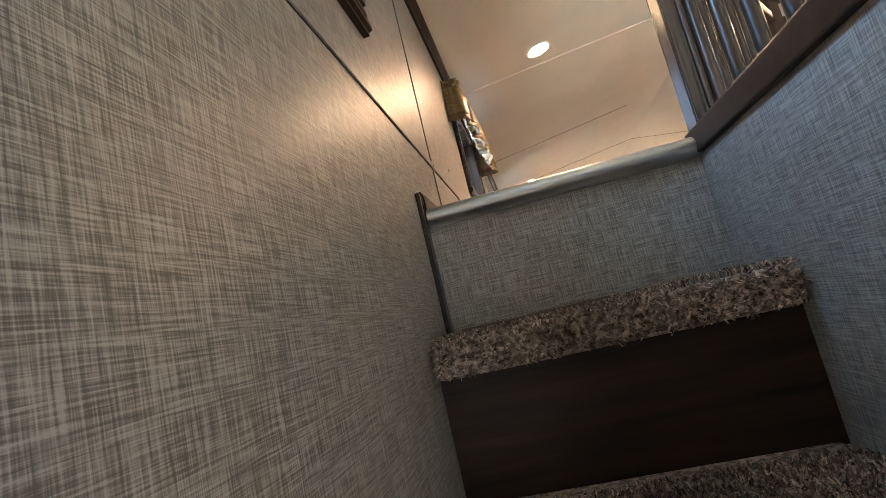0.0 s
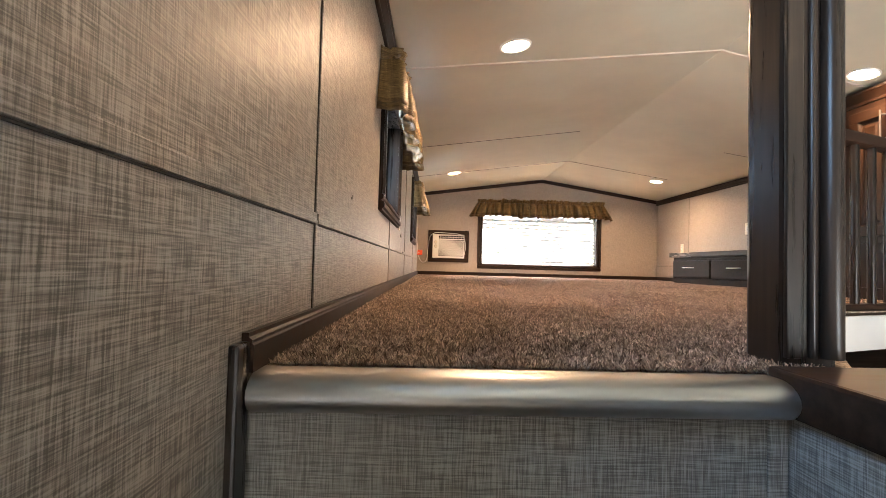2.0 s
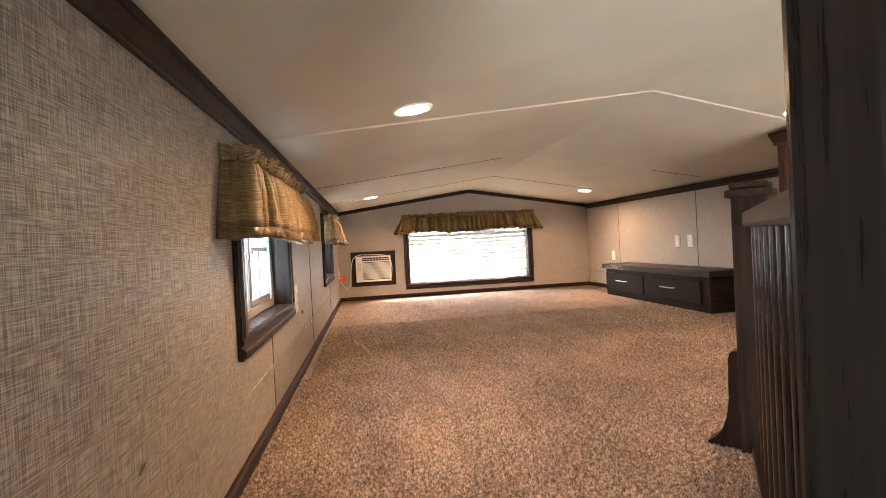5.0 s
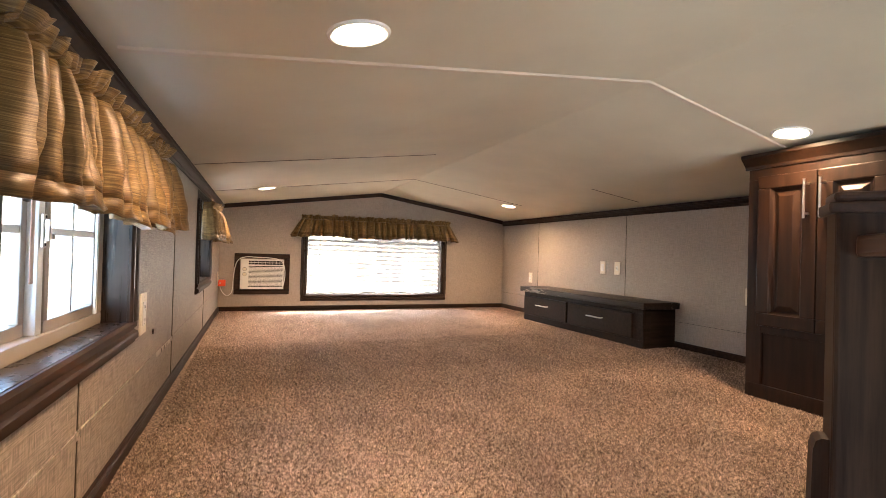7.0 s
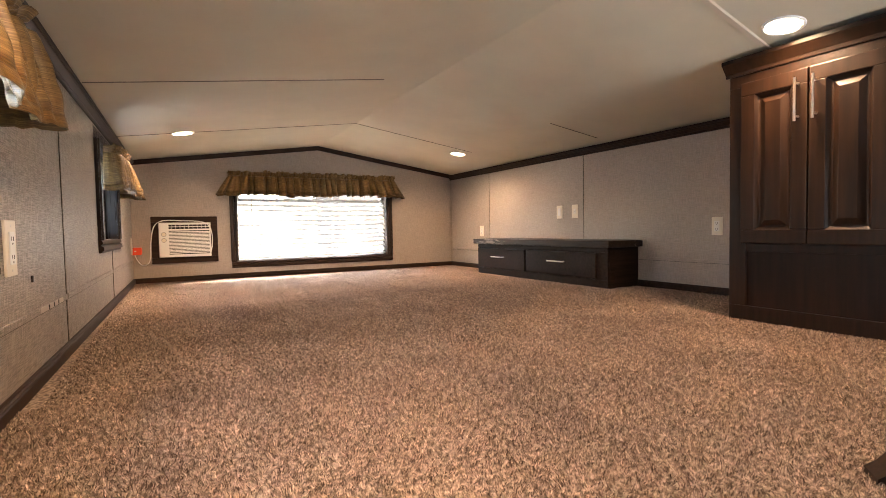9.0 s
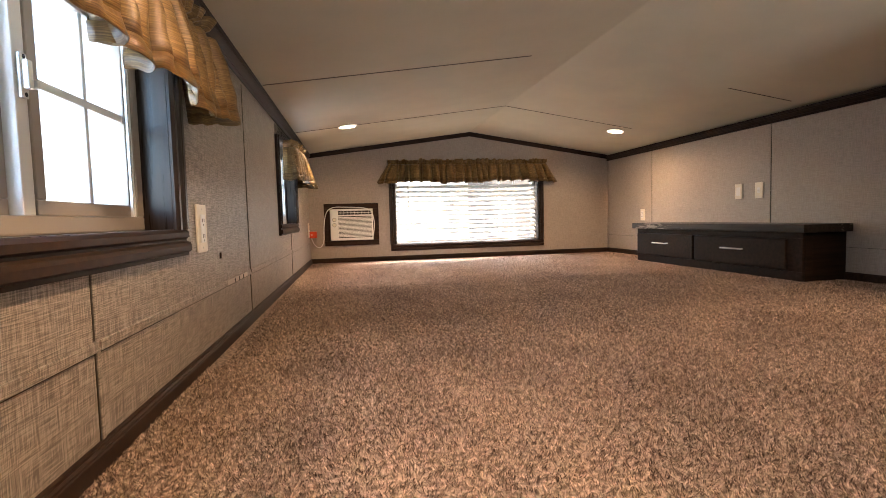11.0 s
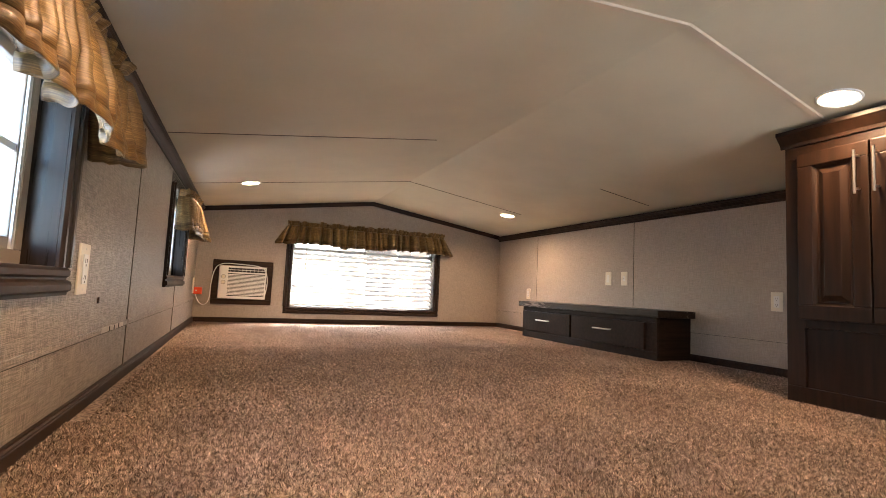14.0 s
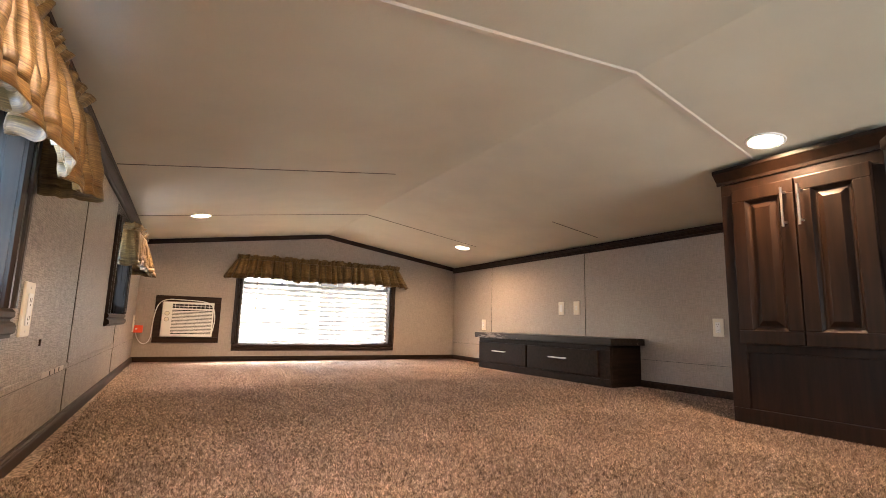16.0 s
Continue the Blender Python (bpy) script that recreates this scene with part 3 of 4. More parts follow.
blind = thing("window_blind", pose((FX0 + FX1) / 2, YF + 0.030, FZ0), "white horizontal slat blind lowered over the wide window", "window blind")
part("head_rail", boxes(((-d + 0.006, -0.016, h - 0.032), (d - 0.006, 0.016, h - 0.002)), bevel=0.003), VINYL, blind)
bm = bmesh.new()
W2, n = d - 0.010, 5
cols = []
for i in range(n):
    q = i / (n - 1) * 2 - 1
    cols.append([bm.verts.new((s * W2, q * 0.0178, 0.0018 * (1 - q * q) + o)) for s in (-1, 1) for o in (0, 0.0022)])
for a, b in zip(cols, cols[1:]):
    bm.faces.new((a[1], a[3], b[3], b[1]))
    bm.faces.new((a[0], b[0], b[2], a[2]))
bm.faces.new((cols[0][0], cols[0][2], cols[0][3], cols[0][1]))
bm.faces.new((cols[-1][0], cols[-1][1], cols[-1][3], cols[-1][2]))
bmesh.ops.recalc_face_normals(bm, faces=bm.faces)
first = part("slat", bm, SLAT, blind, "", True)
zs = [0.054 + 0.0385 * i for i in range(12)]
rng = random.Random(4)
tilt = [52 + rng.uniform(-2.5, 2.5) for i in range(len(zs))]
first.matrix_local = pose(0, 0, zs[0], tilt[0])
for z, a in zip(zs[1:], tilt[1:]):
    again(first, blind, pose(0, 0, z, a, rng.uniform(-0.08, 0.08), 0))
part("bottom_rail", boxes(((-W2, -0.018, 0.014), (W2, 0.018, 0.026)), bevel=0.003), VINYL, blind)
for xx in (-0.42, -0.14, 0.14, 0.42):
    for y in (-0.0215, 0.0215):
        part("ladder_cord", rod(bmesh.new(), (xx, y, 0.026), (xx, y, h - 0.03), 0.0013, 6), VINYL, blind)
part("tilt_wand", rod(bmesh.new(), (-0.52, -0.030, h - 0.32), (-0.52, -0.028, h - 0.02), 0.004, 8), ALMOND, blind, "clear plastic wand")


# ---- valances ----
def valance(name, at, length, depth, top, drop, seed, label, flare=0.03, fold=0.1, deep=0.03, spread=0.035, run=0.12, gather=0.030, crimp=1.0, swell=0.0):
    """Gathered cloth on a rod: a stand-up ruffle, a shirred pocket and a skirt with folds; it returns to the wall at both ends."""
    rng = random.Random(seed)
    path = [(0.0, depth * i / 8) for i in range(8)]
    n = int(length / 0.0030)
    path += [(length * i / n, depth) for i in range(n + 1)]
    path += [(length, depth * (7 - i) / 8) for i in range(8)]
    rows = [(0.0, "r"), (0.006, "r"), (0.013, "r"), (0.020, "r"), (0.025, "p"), (0.030, "p"), (0.036, "p"), (0.042, "s")] + [(0.042 + (drop - 0.042) * (i / 14), "s") for i in range(1, 15)]

    def gathers(pitch):
        """Uneven folds along the rod: start, width, depth, drift and sag of each."""
        out, at_s = [], -0.03
        while at_s < length + 0.3:
            w = pitch * rng.uniform(0.55, 1.5)
            out.append((at_s, w, rng.uniform(0.45, 1.15), rng.uniform(-0.22, 0.22), rng.uniform(-1, 1)))
            at_s += w
        return out

    def profile(folds, s, q):
        """Bulge, sidewise bulge and sag of the fold at s: round lobes with sharp creases between them."""
        for at_s, w, d, drift, sag in folds:
            if at_s <= s < at_s + w:
                u = (s - at_s) / w
                bend = u + drift * q * math.sin(math.pi * u)
                return d * (abs(math.sin(math.pi * bend)) ** 0.95) - 0.45, -0.13 * w * math.sin(2 * math.pi * bend) * d, sag * math.sin(math.pi * u) ** 2
        return 0.0, 0.0, 0.0

    big, small, tiny = gathers(fold), gathers(gather), gathers(0.014)
    ph = [rng.uniform(0, 6.28) for _ in range(4)]
    verts, uv = [], []
    s = 0.0
    for j, (x, y) in enumerate(path):
        if j:
            s += math.hypot(x - path[j - 1][0], y - path[j - 1][1])
        side = -1 if j < 8 else (1 if j >= len(path) - 8 else 0)
        for dz, kind in rows:
            q = max(0.0, (dz - 0.042) / (drop - 0.042))
            o1, e1, l1 = profile(big, s, q)
            o2, e2, l2 = profile(small, s, q)
            o3, e3, l3 = profile(tiny, s, q)
            if kind == "r":
                r = 1.15 - dz / 0.028
                off, ex, lift = 0.030 * o2 * r + 0.008 * o3 * r, 1.3 * e2 * r, (0.010 * l2 + 0.004 * l3) * r
            elif kind == "p":
                off, ex, lift = -0.020 + 0.011 * o3 + 0.008 * o2, e3, 0.0016 * l3
            else:
                fine = 1 - q
                off = deep * o1 * (run + (1 - run) * q ** 0.8) + (0.030 * o2 * fine + 0.052 * o2 * q * (1 - q)) * crimp + 0.0035 * math.sin(s * 61 + q * 11 + ph[1]) * math.sin(q * 7 + s * 23 + ph[2]) * (0.3 + q) + 0.004 * o3 * (1 - q) ** 3 + flare * q ** 0.9
                ex = e1 * q + 0.8 * e2 * fine
                lift = 0.014 * l1 * q + 0.005 * l2 * q + 0.005 * math.sin(s * 7 + ph[0]) * q
            ex += spread * q * (2 * x / length - 1) ** 5
            # the far stretch billows out into the room
            step = min(1.0, max(0.0, (x - length + 0.27) / 0.10))
            off += swell * step * step * (3 - 2 * step) * (0.25 + 0.75 * q ** 0.7)
            if side:
                verts.append((x + ex * 0.25 + side * spread * q + side * 0.25 * off, -(y + flare * q * y / depth), top - dz + lift))
            else:
                verts.append((x + ex, -(y + off), top - dz + lift))
            uv.append((s * 1.5, drop - dz))
    m = len(rows)
    whole = thing(name, at, label, "valance")
    for piece, a, b in (("header_ruffle", 0, 6), ("skirt", 6, m - 3), ("hem_band", m - 3, m - 1)):
        span = b - a + 1
        vs = [verts[j * m + i] for j in range(len(path)) for i in range(a, b + 1)]
        ts = [uv[j * m + i] for j in range(len(path)) for i in range(a, b + 1)]
        faces = [(j * span + i, (j + 1) * span + i, (j + 1) * span + i + 1, j * span + i + 1) for j in range(len(path) - 1) for i in range(span - 1)]
        me = bpy.data.meshes.new(piece)
        me.from_pydata(vs, [], faces)
        layer = me.uv_layers.new(name="UVMap")
        for loop in me.loops:
            layer.data[loop.index].uv = ts[loop.vertex_index]
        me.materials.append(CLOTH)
        me.shade_smooth()
        ob = new(piece, me)
        ob.parent = whole
        sol = ob.modifiers.new("thickness", "SOLIDIFY")
        sol.thickness = 0.0016
    a, b = 8, m - 5
    span = b - a + 1
    inner = range(9, len(path) - 9)
    vs = [(verts[j * m + i][0], verts[j * m + i][1] + 0.004, verts[j * m + i][2] + 0.003) for j in inner for i in range(a, b + 1)]
    faces = [(j * span + i, (j + 1) * span + i, (j + 1) * span + i + 1, j * span + i + 1) for j in range(len(inner) - 1) for i in range(span - 1)]
    me = bpy.data.meshes.new("lining")
    me.from_pydata(vs, [], faces)
    me.materials.append(LINING)
    me.shade_smooth()
    ob = new("lining", me)
    ob.parent = whole
    tagged(ob, "pale cloth lining")
    return whole


VLABEL = "gold and brown gathered cloth valance above the window"
TURN_WEST = WEST @ pose(0, 0, 0, 0, 0, 90)
valance("valance", TURN_WEST @ pose(0.965, 0, 0), 0.870, 0.060, 0.785, 0.215, 11, VLABEL, 0.026, 0.145, 0.055, swell=0.024)
valance("valance", TURN_WEST @ pose(3.44, 0, 0), 0.49, 0.060, 0.785, 0.215, 12, "gold and brown gathered valance pushed along its rod", 0.034, 0.110, 0.040, swell=0.020)
valance("valance", pose(0.735, YF, 0), 1.385, 0.050, 0.835, 0.195, 13, VLABEL + " with blinds", 0.034, 0.064, 0.090, 0.065, 0.42, 0.034, 0.45)
# ---- recessed ceiling lamps ----
for x, y in ((0.41, 3.81), (0.495, 1.265), (2.31, 3.94), (2.045, 1.475)):
    slope = math.degrees(math.atan2(RIDGE - EAVE, XM if x < XM else XR - XM)) * (-1 if x < XM else 1)
    lamp = thing("recessed_light", pose(x, y, ceil_z(x), 0, slope, 0), "round lit recessed ceiling light with a white ring", "ceiling light", "recessed lights")
    bm = bmesh.new()
    ring = [(0.047, 0.001), (0.050, -0.004), (0.055, -0.0060), (0.060, -0.004), (0.061, 0.001)]
    loops = []
    for i in range(32):
        a = i / 32 * 2 * math.pi
        loops.append([bm.verts.new((r * math.cos(a), r * math.sin(a), z)) for r, z in ring])
    for a, b in zip(loops, loops[1:] + loops[:1]):
        for i in range(len(ring) - 1):
            bm.faces.new((a[i], b[i], b[i + 1], a[i + 1]))
    bmesh.ops.recalc_face_normals(bm, faces=bm.faces)
    part("ring", bm, VINYL, lamp, "white trim ring", True)
    bm = bmesh.new()
    bmesh.ops.create_cone(bm, cap_ends=True, segments=32, radius1=0.046, radius2=0.049, depth=0.004, matrix=Matrix.Translation((0, 0, -0.0015)))
    part("diffuser", bm, BULB, lamp, "glowing warm diffuser")
    li = new("recessed_lamp", bpy.data.lights.new("recessed_lamp", "AREA"))
    li.data.shape, li.data.size, li.data.energy, li.data.color = "DISK", 0.08, LAMP_W, LAMP_RGB
    li.data.spread = radians(160)
    li.matrix_world = pose(x, y, ceil_z(x) - 0.0045, 0, slope, 0)

# added lamp for bluish daylight from below; its glazed door is assumed, unseen
door_light = new("unseen_door_daylight", bpy.data.lights.new("unseen_door_daylight", "AREA"))
door_light.data.shape, door_light.data.size, door_light.data.size_y, door_light.data.energy, door_light.data.color = "RECTANGLE", 1.7, 1.9, 9.0 * UNIT ** 2, (0.70, 0.85, 1.0)
door_light.matrix_world = look((1.65, BACK_Y + 0.02, -1.05), (1.0, 0.0, -0.2))

# added area lamps outside the side windows stand in for skylight, whitening panes
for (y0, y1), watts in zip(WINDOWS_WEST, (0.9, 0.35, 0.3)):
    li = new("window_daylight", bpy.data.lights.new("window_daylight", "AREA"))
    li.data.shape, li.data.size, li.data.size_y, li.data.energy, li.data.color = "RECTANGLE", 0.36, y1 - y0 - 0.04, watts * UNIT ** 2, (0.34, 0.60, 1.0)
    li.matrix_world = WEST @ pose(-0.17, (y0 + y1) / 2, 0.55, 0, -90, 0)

# added fill lamp, unseen above the gable window; extra sky between the slats
li = new("gable_window_daylight", bpy.data.lights.new("gable_window_daylight", "AREA"))
li.data.shape, li.data.size, li.data.size_y, li.data.energy, li.data.color = "RECTANGLE", 1.7, 0.9, 16.0 * UNIT ** 2, (0.96, 0.97, 1.0)
li.matrix_world = look((1.45, YF + 0.85, 1.25), (1.40, YF, 0.30))

# ---- outdoors ----
solid("ground", boxes(((-400, -400, -2.9), (400, 400, -2.7))), GRAVEL, "pale gravel ground outside", "ground", "structure")

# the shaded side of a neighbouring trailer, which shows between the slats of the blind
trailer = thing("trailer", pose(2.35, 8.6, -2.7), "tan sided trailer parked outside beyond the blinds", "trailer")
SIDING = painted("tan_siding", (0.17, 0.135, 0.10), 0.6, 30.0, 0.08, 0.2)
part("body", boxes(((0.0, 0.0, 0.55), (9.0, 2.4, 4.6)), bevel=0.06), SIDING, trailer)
part("roof", boxes(((-0.08, -0.08, 4.6), (9.08, 2.48, 4.72)), bevel=0.04), VINYL, trailer, "white rounded roof edge")
part("corner_trim", boxes(((-0.02, -0.03, 0.55), (0.42, -0.0, 4.6))), painted("brown_siding", (0.075, 0.058, 0.044), 0.6, 30.0, 0.08, 0.2), trailer, "brown corner panel")
for x in (1.15, 2.9, 5.6):
    w = part("window", boxes(((x, -0.025, 2.7), (x + 0.75, -0.001, 3.5)), bevel=0.01), VINYL, trailer, "white framed window")
    part("pane", boxes(((x + 0.06, -0.032, 2.76), (x + 0.69, -0.026, 3.44))), DARK, w, "dark glass")
for x in (1.6, 6.6):
    part("wheel", rod(bmesh.new(), (x, 0.1, 0.35), (x, 0.35, 0.35), 0.35, 24), DARK, trailer)
for x in (0.4, 4.4, 8.4):
    part("jack", boxes(((x, 0.3, 0.0), (x + 0.12, 0.42, 0.56))), METAL, trailer)

# ---- strip hanging in front of the first side window ----
solid("hanging_strip", boxes(((0.0, -0.006, -0.235), (0.0016, 0.006, 0.03)), bevel=0.0006), mat("dull_pink_plastic", (0.56, 0.38, 0.31), 0.5), "thin dull pink strip hanging from the valance before the glass", "strip",
      at=WEST @ pose(-0.012, 1.236, 0.70))


# ---- drawer bench against the east wall ----
def bar_pull(parent, centre, axis, length, out):
    """A slim bar handle on two posts."""
    c, a, o = Vector(centre), Vector(axis), Vector(out)
    bm = rod(bmesh.new(), c - a * length / 2 + o * 0.026, c + a * length / 2 + o * 0.026, 0.0042)
    for s in (-0.38, 0.38):
        rod(bm, c + a * length * s, c + a * length * s + o * 0.026, 0.004, 8)
    return part("handle", bm, METAL, parent, "brushed nickel bar handle", True)


bench = thing("drawer_bench", pose(2.475, 3.255, 0), "low black-brown two-drawer bench with a worn dark top", "drawer bench")
D, L2 = XR - 2.475 - 0.003, 0.668
part("body", boxes(((0.006, -L2, 0.0), (D, L2, 0.232)), bevel=0.002), BLACKWOOD, bench, "black-brown wooden carcass")
for lo, hi in (((0, -L2, 0.0), (0.006, L2, 0.045)), ((0, -L2, 0.205), (0.006, L2, 0.232)), ((0, -L2, 0.045), (0.006, -L2 + 0.09, 0.205)), ((0, L2 - 0.035, 0.045), (0.006, L2, 0.205)), ((0, 0.035, 0.045), (0.006, 0.075, 0.205))):
    part("face_frame", boxes((lo, hi), bevel=0.001), BLACKWOOD, bench)
for a, b in ((-L2 + 0.078, 0.045), (0.065, L2 - 0.022)):
    dr = part("drawer_front", boxes(((-0.017, a, 0.052), (-0.001, b, 0.200)), bevel=0.004), BLACKWOOD, bench, "black-brown drawer front")
    bar_pull(dr, (-0.017, (a + b) / 2, 0.140), (0, 1, 0), 0.15, (-1, 0, 0))
part("bench_top", boxes(((-0.028, -L2 - 0.032, 0.233), (D, L2 + 0.028, 0.272)), bevel=0.004), COUNTER, bench, "dark wooden top with pale scuffs along its edge")
part("end_stile", boxes(((0.01, -L2 - 0.006, 0.0), (0.05, -L2, 0.232)), bevel=0.001), BLACKWOOD, bench)

# ---- tall cabinet in the corner of the loft ----
CX, CY0, CY1 = 2.165, 1.205, 1.715
cab = thing("tall_cabinet", pose(CX, (CY0 + CY1) / 2, 0), "tall dark brown two-door wooden cabinet with crown moulding", "cabinet")
half = (CY1 - CY0) / 2
part("body", boxes(((0.02, -half, 0.0), (XR - CX - 0.003, half, 0.905))), CABINET, cab, "dark brown wooden carcass")
for lo, hi in (((0, -half, 0.0), (0.02, half, 0.055)), ((0, -half + 0.045, 0.255), (0.02, half - 0.06, 0.295)), ((0, -half, 0.85), (0.02, half, 0.905)), ((0, -half, 0.055), (0.02, -half + 0.045, 0.85)), ((0, half - 0.06, 0.055), (0.02, half, 0.85))):
    part("face_frame", boxes((lo, hi), bevel=0.0015), CABINET, cab)
part("lower_panel", boxes(((0.010, -half + 0.045, 0.055), (0.019, half - 0.06, 0.255))), CABINET, cab, "recessed plain lower panel")


def cabinet_door(y0, y1, z0, z1, pull_y):
    r = 0.048
    bm = bmesh.new()
    for lo, hi in (((-0.019, y0, z0), (-0.0005, y1, z0 + r)), ((-0.019, y0, z1 - r), (-0.0005, y1, z1)), ((-0.019, y0, z0 + r), (-0.0005, y0 + r, z1 - r)), ((-0.019, y1 - r, z0 + r), (-0.0005, y1, z1 - r))):
        box(bm, lo, hi, 0.003)
    door = part("door", bm, CABINET, cab, "raised-panel door")
    bm = bmesh.new()
    a, b, c, d = y0 + r, y1 - r, z0 + r, z1 - r
    rings = [(0.0, -0.016), (0.006, -0.009), (0.010, -0.006), (0.016, -0.006), (0.030, -0.014), (0.034, -0.016)]
    vs = [[bm.verts.new((x, yy, zz)) for yy, zz in ((a + i, c + i), (b - i, c + i), (b - i, d - i), (a + i, d - i))] for i, x in rings]
    for p, q in zip(vs, vs[1:]):
        for i in range(4):
            bm.faces.new((p[i], p[(i + 1) % 4], q[(i + 1) % 4], q[i]))
    bm.faces.new(vs[-1])
    bmesh.ops.recalc_face_normals(bm, faces=bm.faces)
    part("raised_panel", bm, CABINET, door)
    bar_pull(door, (-0.019, pull_y, 0.757), (0, 0, 1), 0.14, (-1, 0, 0))


cabinet_door(-half + 0.030, -0.012, 0.285, 0.858, -0.034)
cabinet_door(-0.008, half - 0.050, 0.285, 0.858, 0.018)
OUT = [(0, 0), (0.006, 0), (0.008, 0.012), (0.030, 0.040), (0.034, 0.043), (0.034, 0.056), (0, 0.056)]
part("crown", sweep(OUT, (0.0, half + 0.012, 0.892), (0.0, -half - 0.034, 0.892)), CABINET, cab, "dark crown moulding")
part("crown", sweep(OUT, (0.0, -half, 0.892), (XR - CX - 0.003, -half, 0.892)), CABINET, cab)

# ---- room cooler in the gable wall ----
ac = thing("window_air_conditioner", pose((AX0 + AX1) / 2, YF, AZ0), "small white window air conditioner set in a dark brown frame", "air conditioner")
w2, hh = (AX1 - AX0) / 2 + 0.008, AZ1 - AZ0 + 0.012
for lo, hi in (((-w2 - 0.045, -0.016, -0.045), (w2 + 0.045, -0.001, -0.004)), ((-w2 - 0.045, -0.016, hh), (w2 + 0.045, -0.001, hh + 0.042)), ((-w2 - 0.045, -0.016, -0.004), (-w2, -0.001, hh)), ((w2, -0.016, -0.004), (w2 + 0.045, -0.001, hh))):
    part("surround", boxes((lo, hi), bevel=0.003), BROWN, ac, "dark brown wooden surround")
part("case", boxes(((-w2 + 0.012, -0.005, 0.002), (w2 - 0.012, 0.20, hh - 0.014))), VINYL, ac)
face = part("face", boxes(((-w2 + 0.004, -0.040, 0.0), (w2 - 0.004, -0.006, hh - 0.004)), bevel=0.008), VINYL, ac, "white plastic front")
# no hollow here: flat dark plates stand for the shade behind slats and louvers
part("grille_recess", boxes(((-w2 + 0.068, -0.042, 0.020), (w2 - 0.014, -0.0405, hh - 0.062))), DARK, face)
for i in range(17):
    z = 0.026 + i * 0.0104
    if z < hh - 0.066:
        part("grille_slat", boxes(((-w2 + 0.068, -0.049, z), (w2 - 0.014, -0.0405, z + 0.0066))), VINYL, face)
part("outlet_recess", boxes(((-w2 + 0.068, -0.042, hh - 0.050), (w2 - 0.014, -0.0405, hh - 0.018))), DARK, face)
for i in range(9):
    x = -w2 + 0.085 + i * 0.0285
    bm = boxes(((-0.0012, -0.010, hh - 0.050), (0.0012, -0.0005, hh - 0.018)))
    part("louver", bm, VINYL, face).matrix_local = pose(x, -0.041, 0, 0, 0, 0)
part("outlet_bar", boxes(((-w2 + 0.068, -0.047, hh - 0.036), (w2 - 0.014, -0.0435, hh - 0.032))), VINYL, face)
for z in (0.125, 0.168):
    part("knob_dial", rod(bmesh.new(), (-w2 + 0.036, -0.0425, z), (-w2 + 0.036, -0.0395, z), 0.0165, 20), painted("grey_dial", (0.34, 0.33, 0.31), 0.4), face, "grey printed dial", True)
    part("knob", rod(bmesh.new(), (-w2 + 0.036, -0.060, z), (-w2 + 0.036, -0.0395, z), 0.0125, 20), ALMOND, face, "round control knob", True)
tube("power_cord", [(w2 - 0.01, -0.05, 0.02), (w2 + 0.012, -0.05, 0.10), (w2 - 0.004, -0.048, hh - 0.03), (w2 - 0.06, -0.052, hh + 0.006), (-0.05, -0.050, hh + 0.012), (-w2 + 0.03, -0.05, hh + 0.016),
                    (-w2 - 0.030, -0.045, hh - 0.02), (-w2 - 0.050, -0.04, 0.10), (-w2 - 0.050, -0.03, 0.0), (-w2 - 0.070, -0.025, -0.050), (-w2 - 0.110, -0.02, -0.055), (-w2 - 0.145, -0.025, 0.0), (-w2 - 0.150, -0.03, 0.035)],
     0.0035, VINYL, ac, "loose white power cord")
plug = part("plug", boxes(((-w2 - 0.165, -0.060, 0.025), (-w2 - 0.105, -0.020, 0.078)), bevel=0.006), ORANGE, ac, "bright orange plug block")
part("test_button", boxes(((-w2 - 0.150, -0.064, 0.048), (-w2 - 0.138, -0.0595, 0.056)), bevel=0.001), VINYL, plug)


# ---- plates on the walls ----
def wall_plate(at, label, kind, group="wall plates"):
    """A plate on the plane x = 0 that faces +x, centred on its origin."""
    p = thing("outlet" if kind == "outlet" else "switch", at, label, "outlet" if kind == "outlet" else "switch", group)
    part("plate", boxes(((0.0005, -0.036, -0.058), (0.006, 0.036, 0.058)), bevel=0.0025), ALMOND, p)
    if kind == "outlet":
        part("insert", boxes(((0.006, -0.017, -0.034), (0.0085, 0.017, 0.034)), bevel=0.0015), VINYL, p)
        for z in (-0.019, 0.019):
            for y in (-0.006, 0.006):
                part("slot", boxes(((0.0084, y - 0.0012, z - 0.004), (0.0089, y + 0.0012, z + 0.005))), DARK, p)
            part("slot", rod(bmesh.new(), (0.0084, 0, z - 0.010), (0.0089, 0, z - 0.010), 0.0024, 8), DARK, p)
    elif kind == "switch":
        part("rocker", boxes(((0.006, -0.0165, -0.033), (0.0095, 0.0165, 0.033)), bevel=0.0015), VINYL, p)
    else:
        part("insert", boxes(((0.006, -0.012, -0.020), (0.008, 0.012, 0.020)), bevel=0.0015), VINYL, p)
        part("socket", rod(bmesh.new(), (0.008, 0, 0), (0.014, 0, 0), 0.004, 10), METAL, p)
    for z in (-0.046, 0.046):
        part("screw", rod(bmesh.new(), (0.0058, 0, z), (0.0068, 0, z), 0.003, 8), METAL, p)
    return p


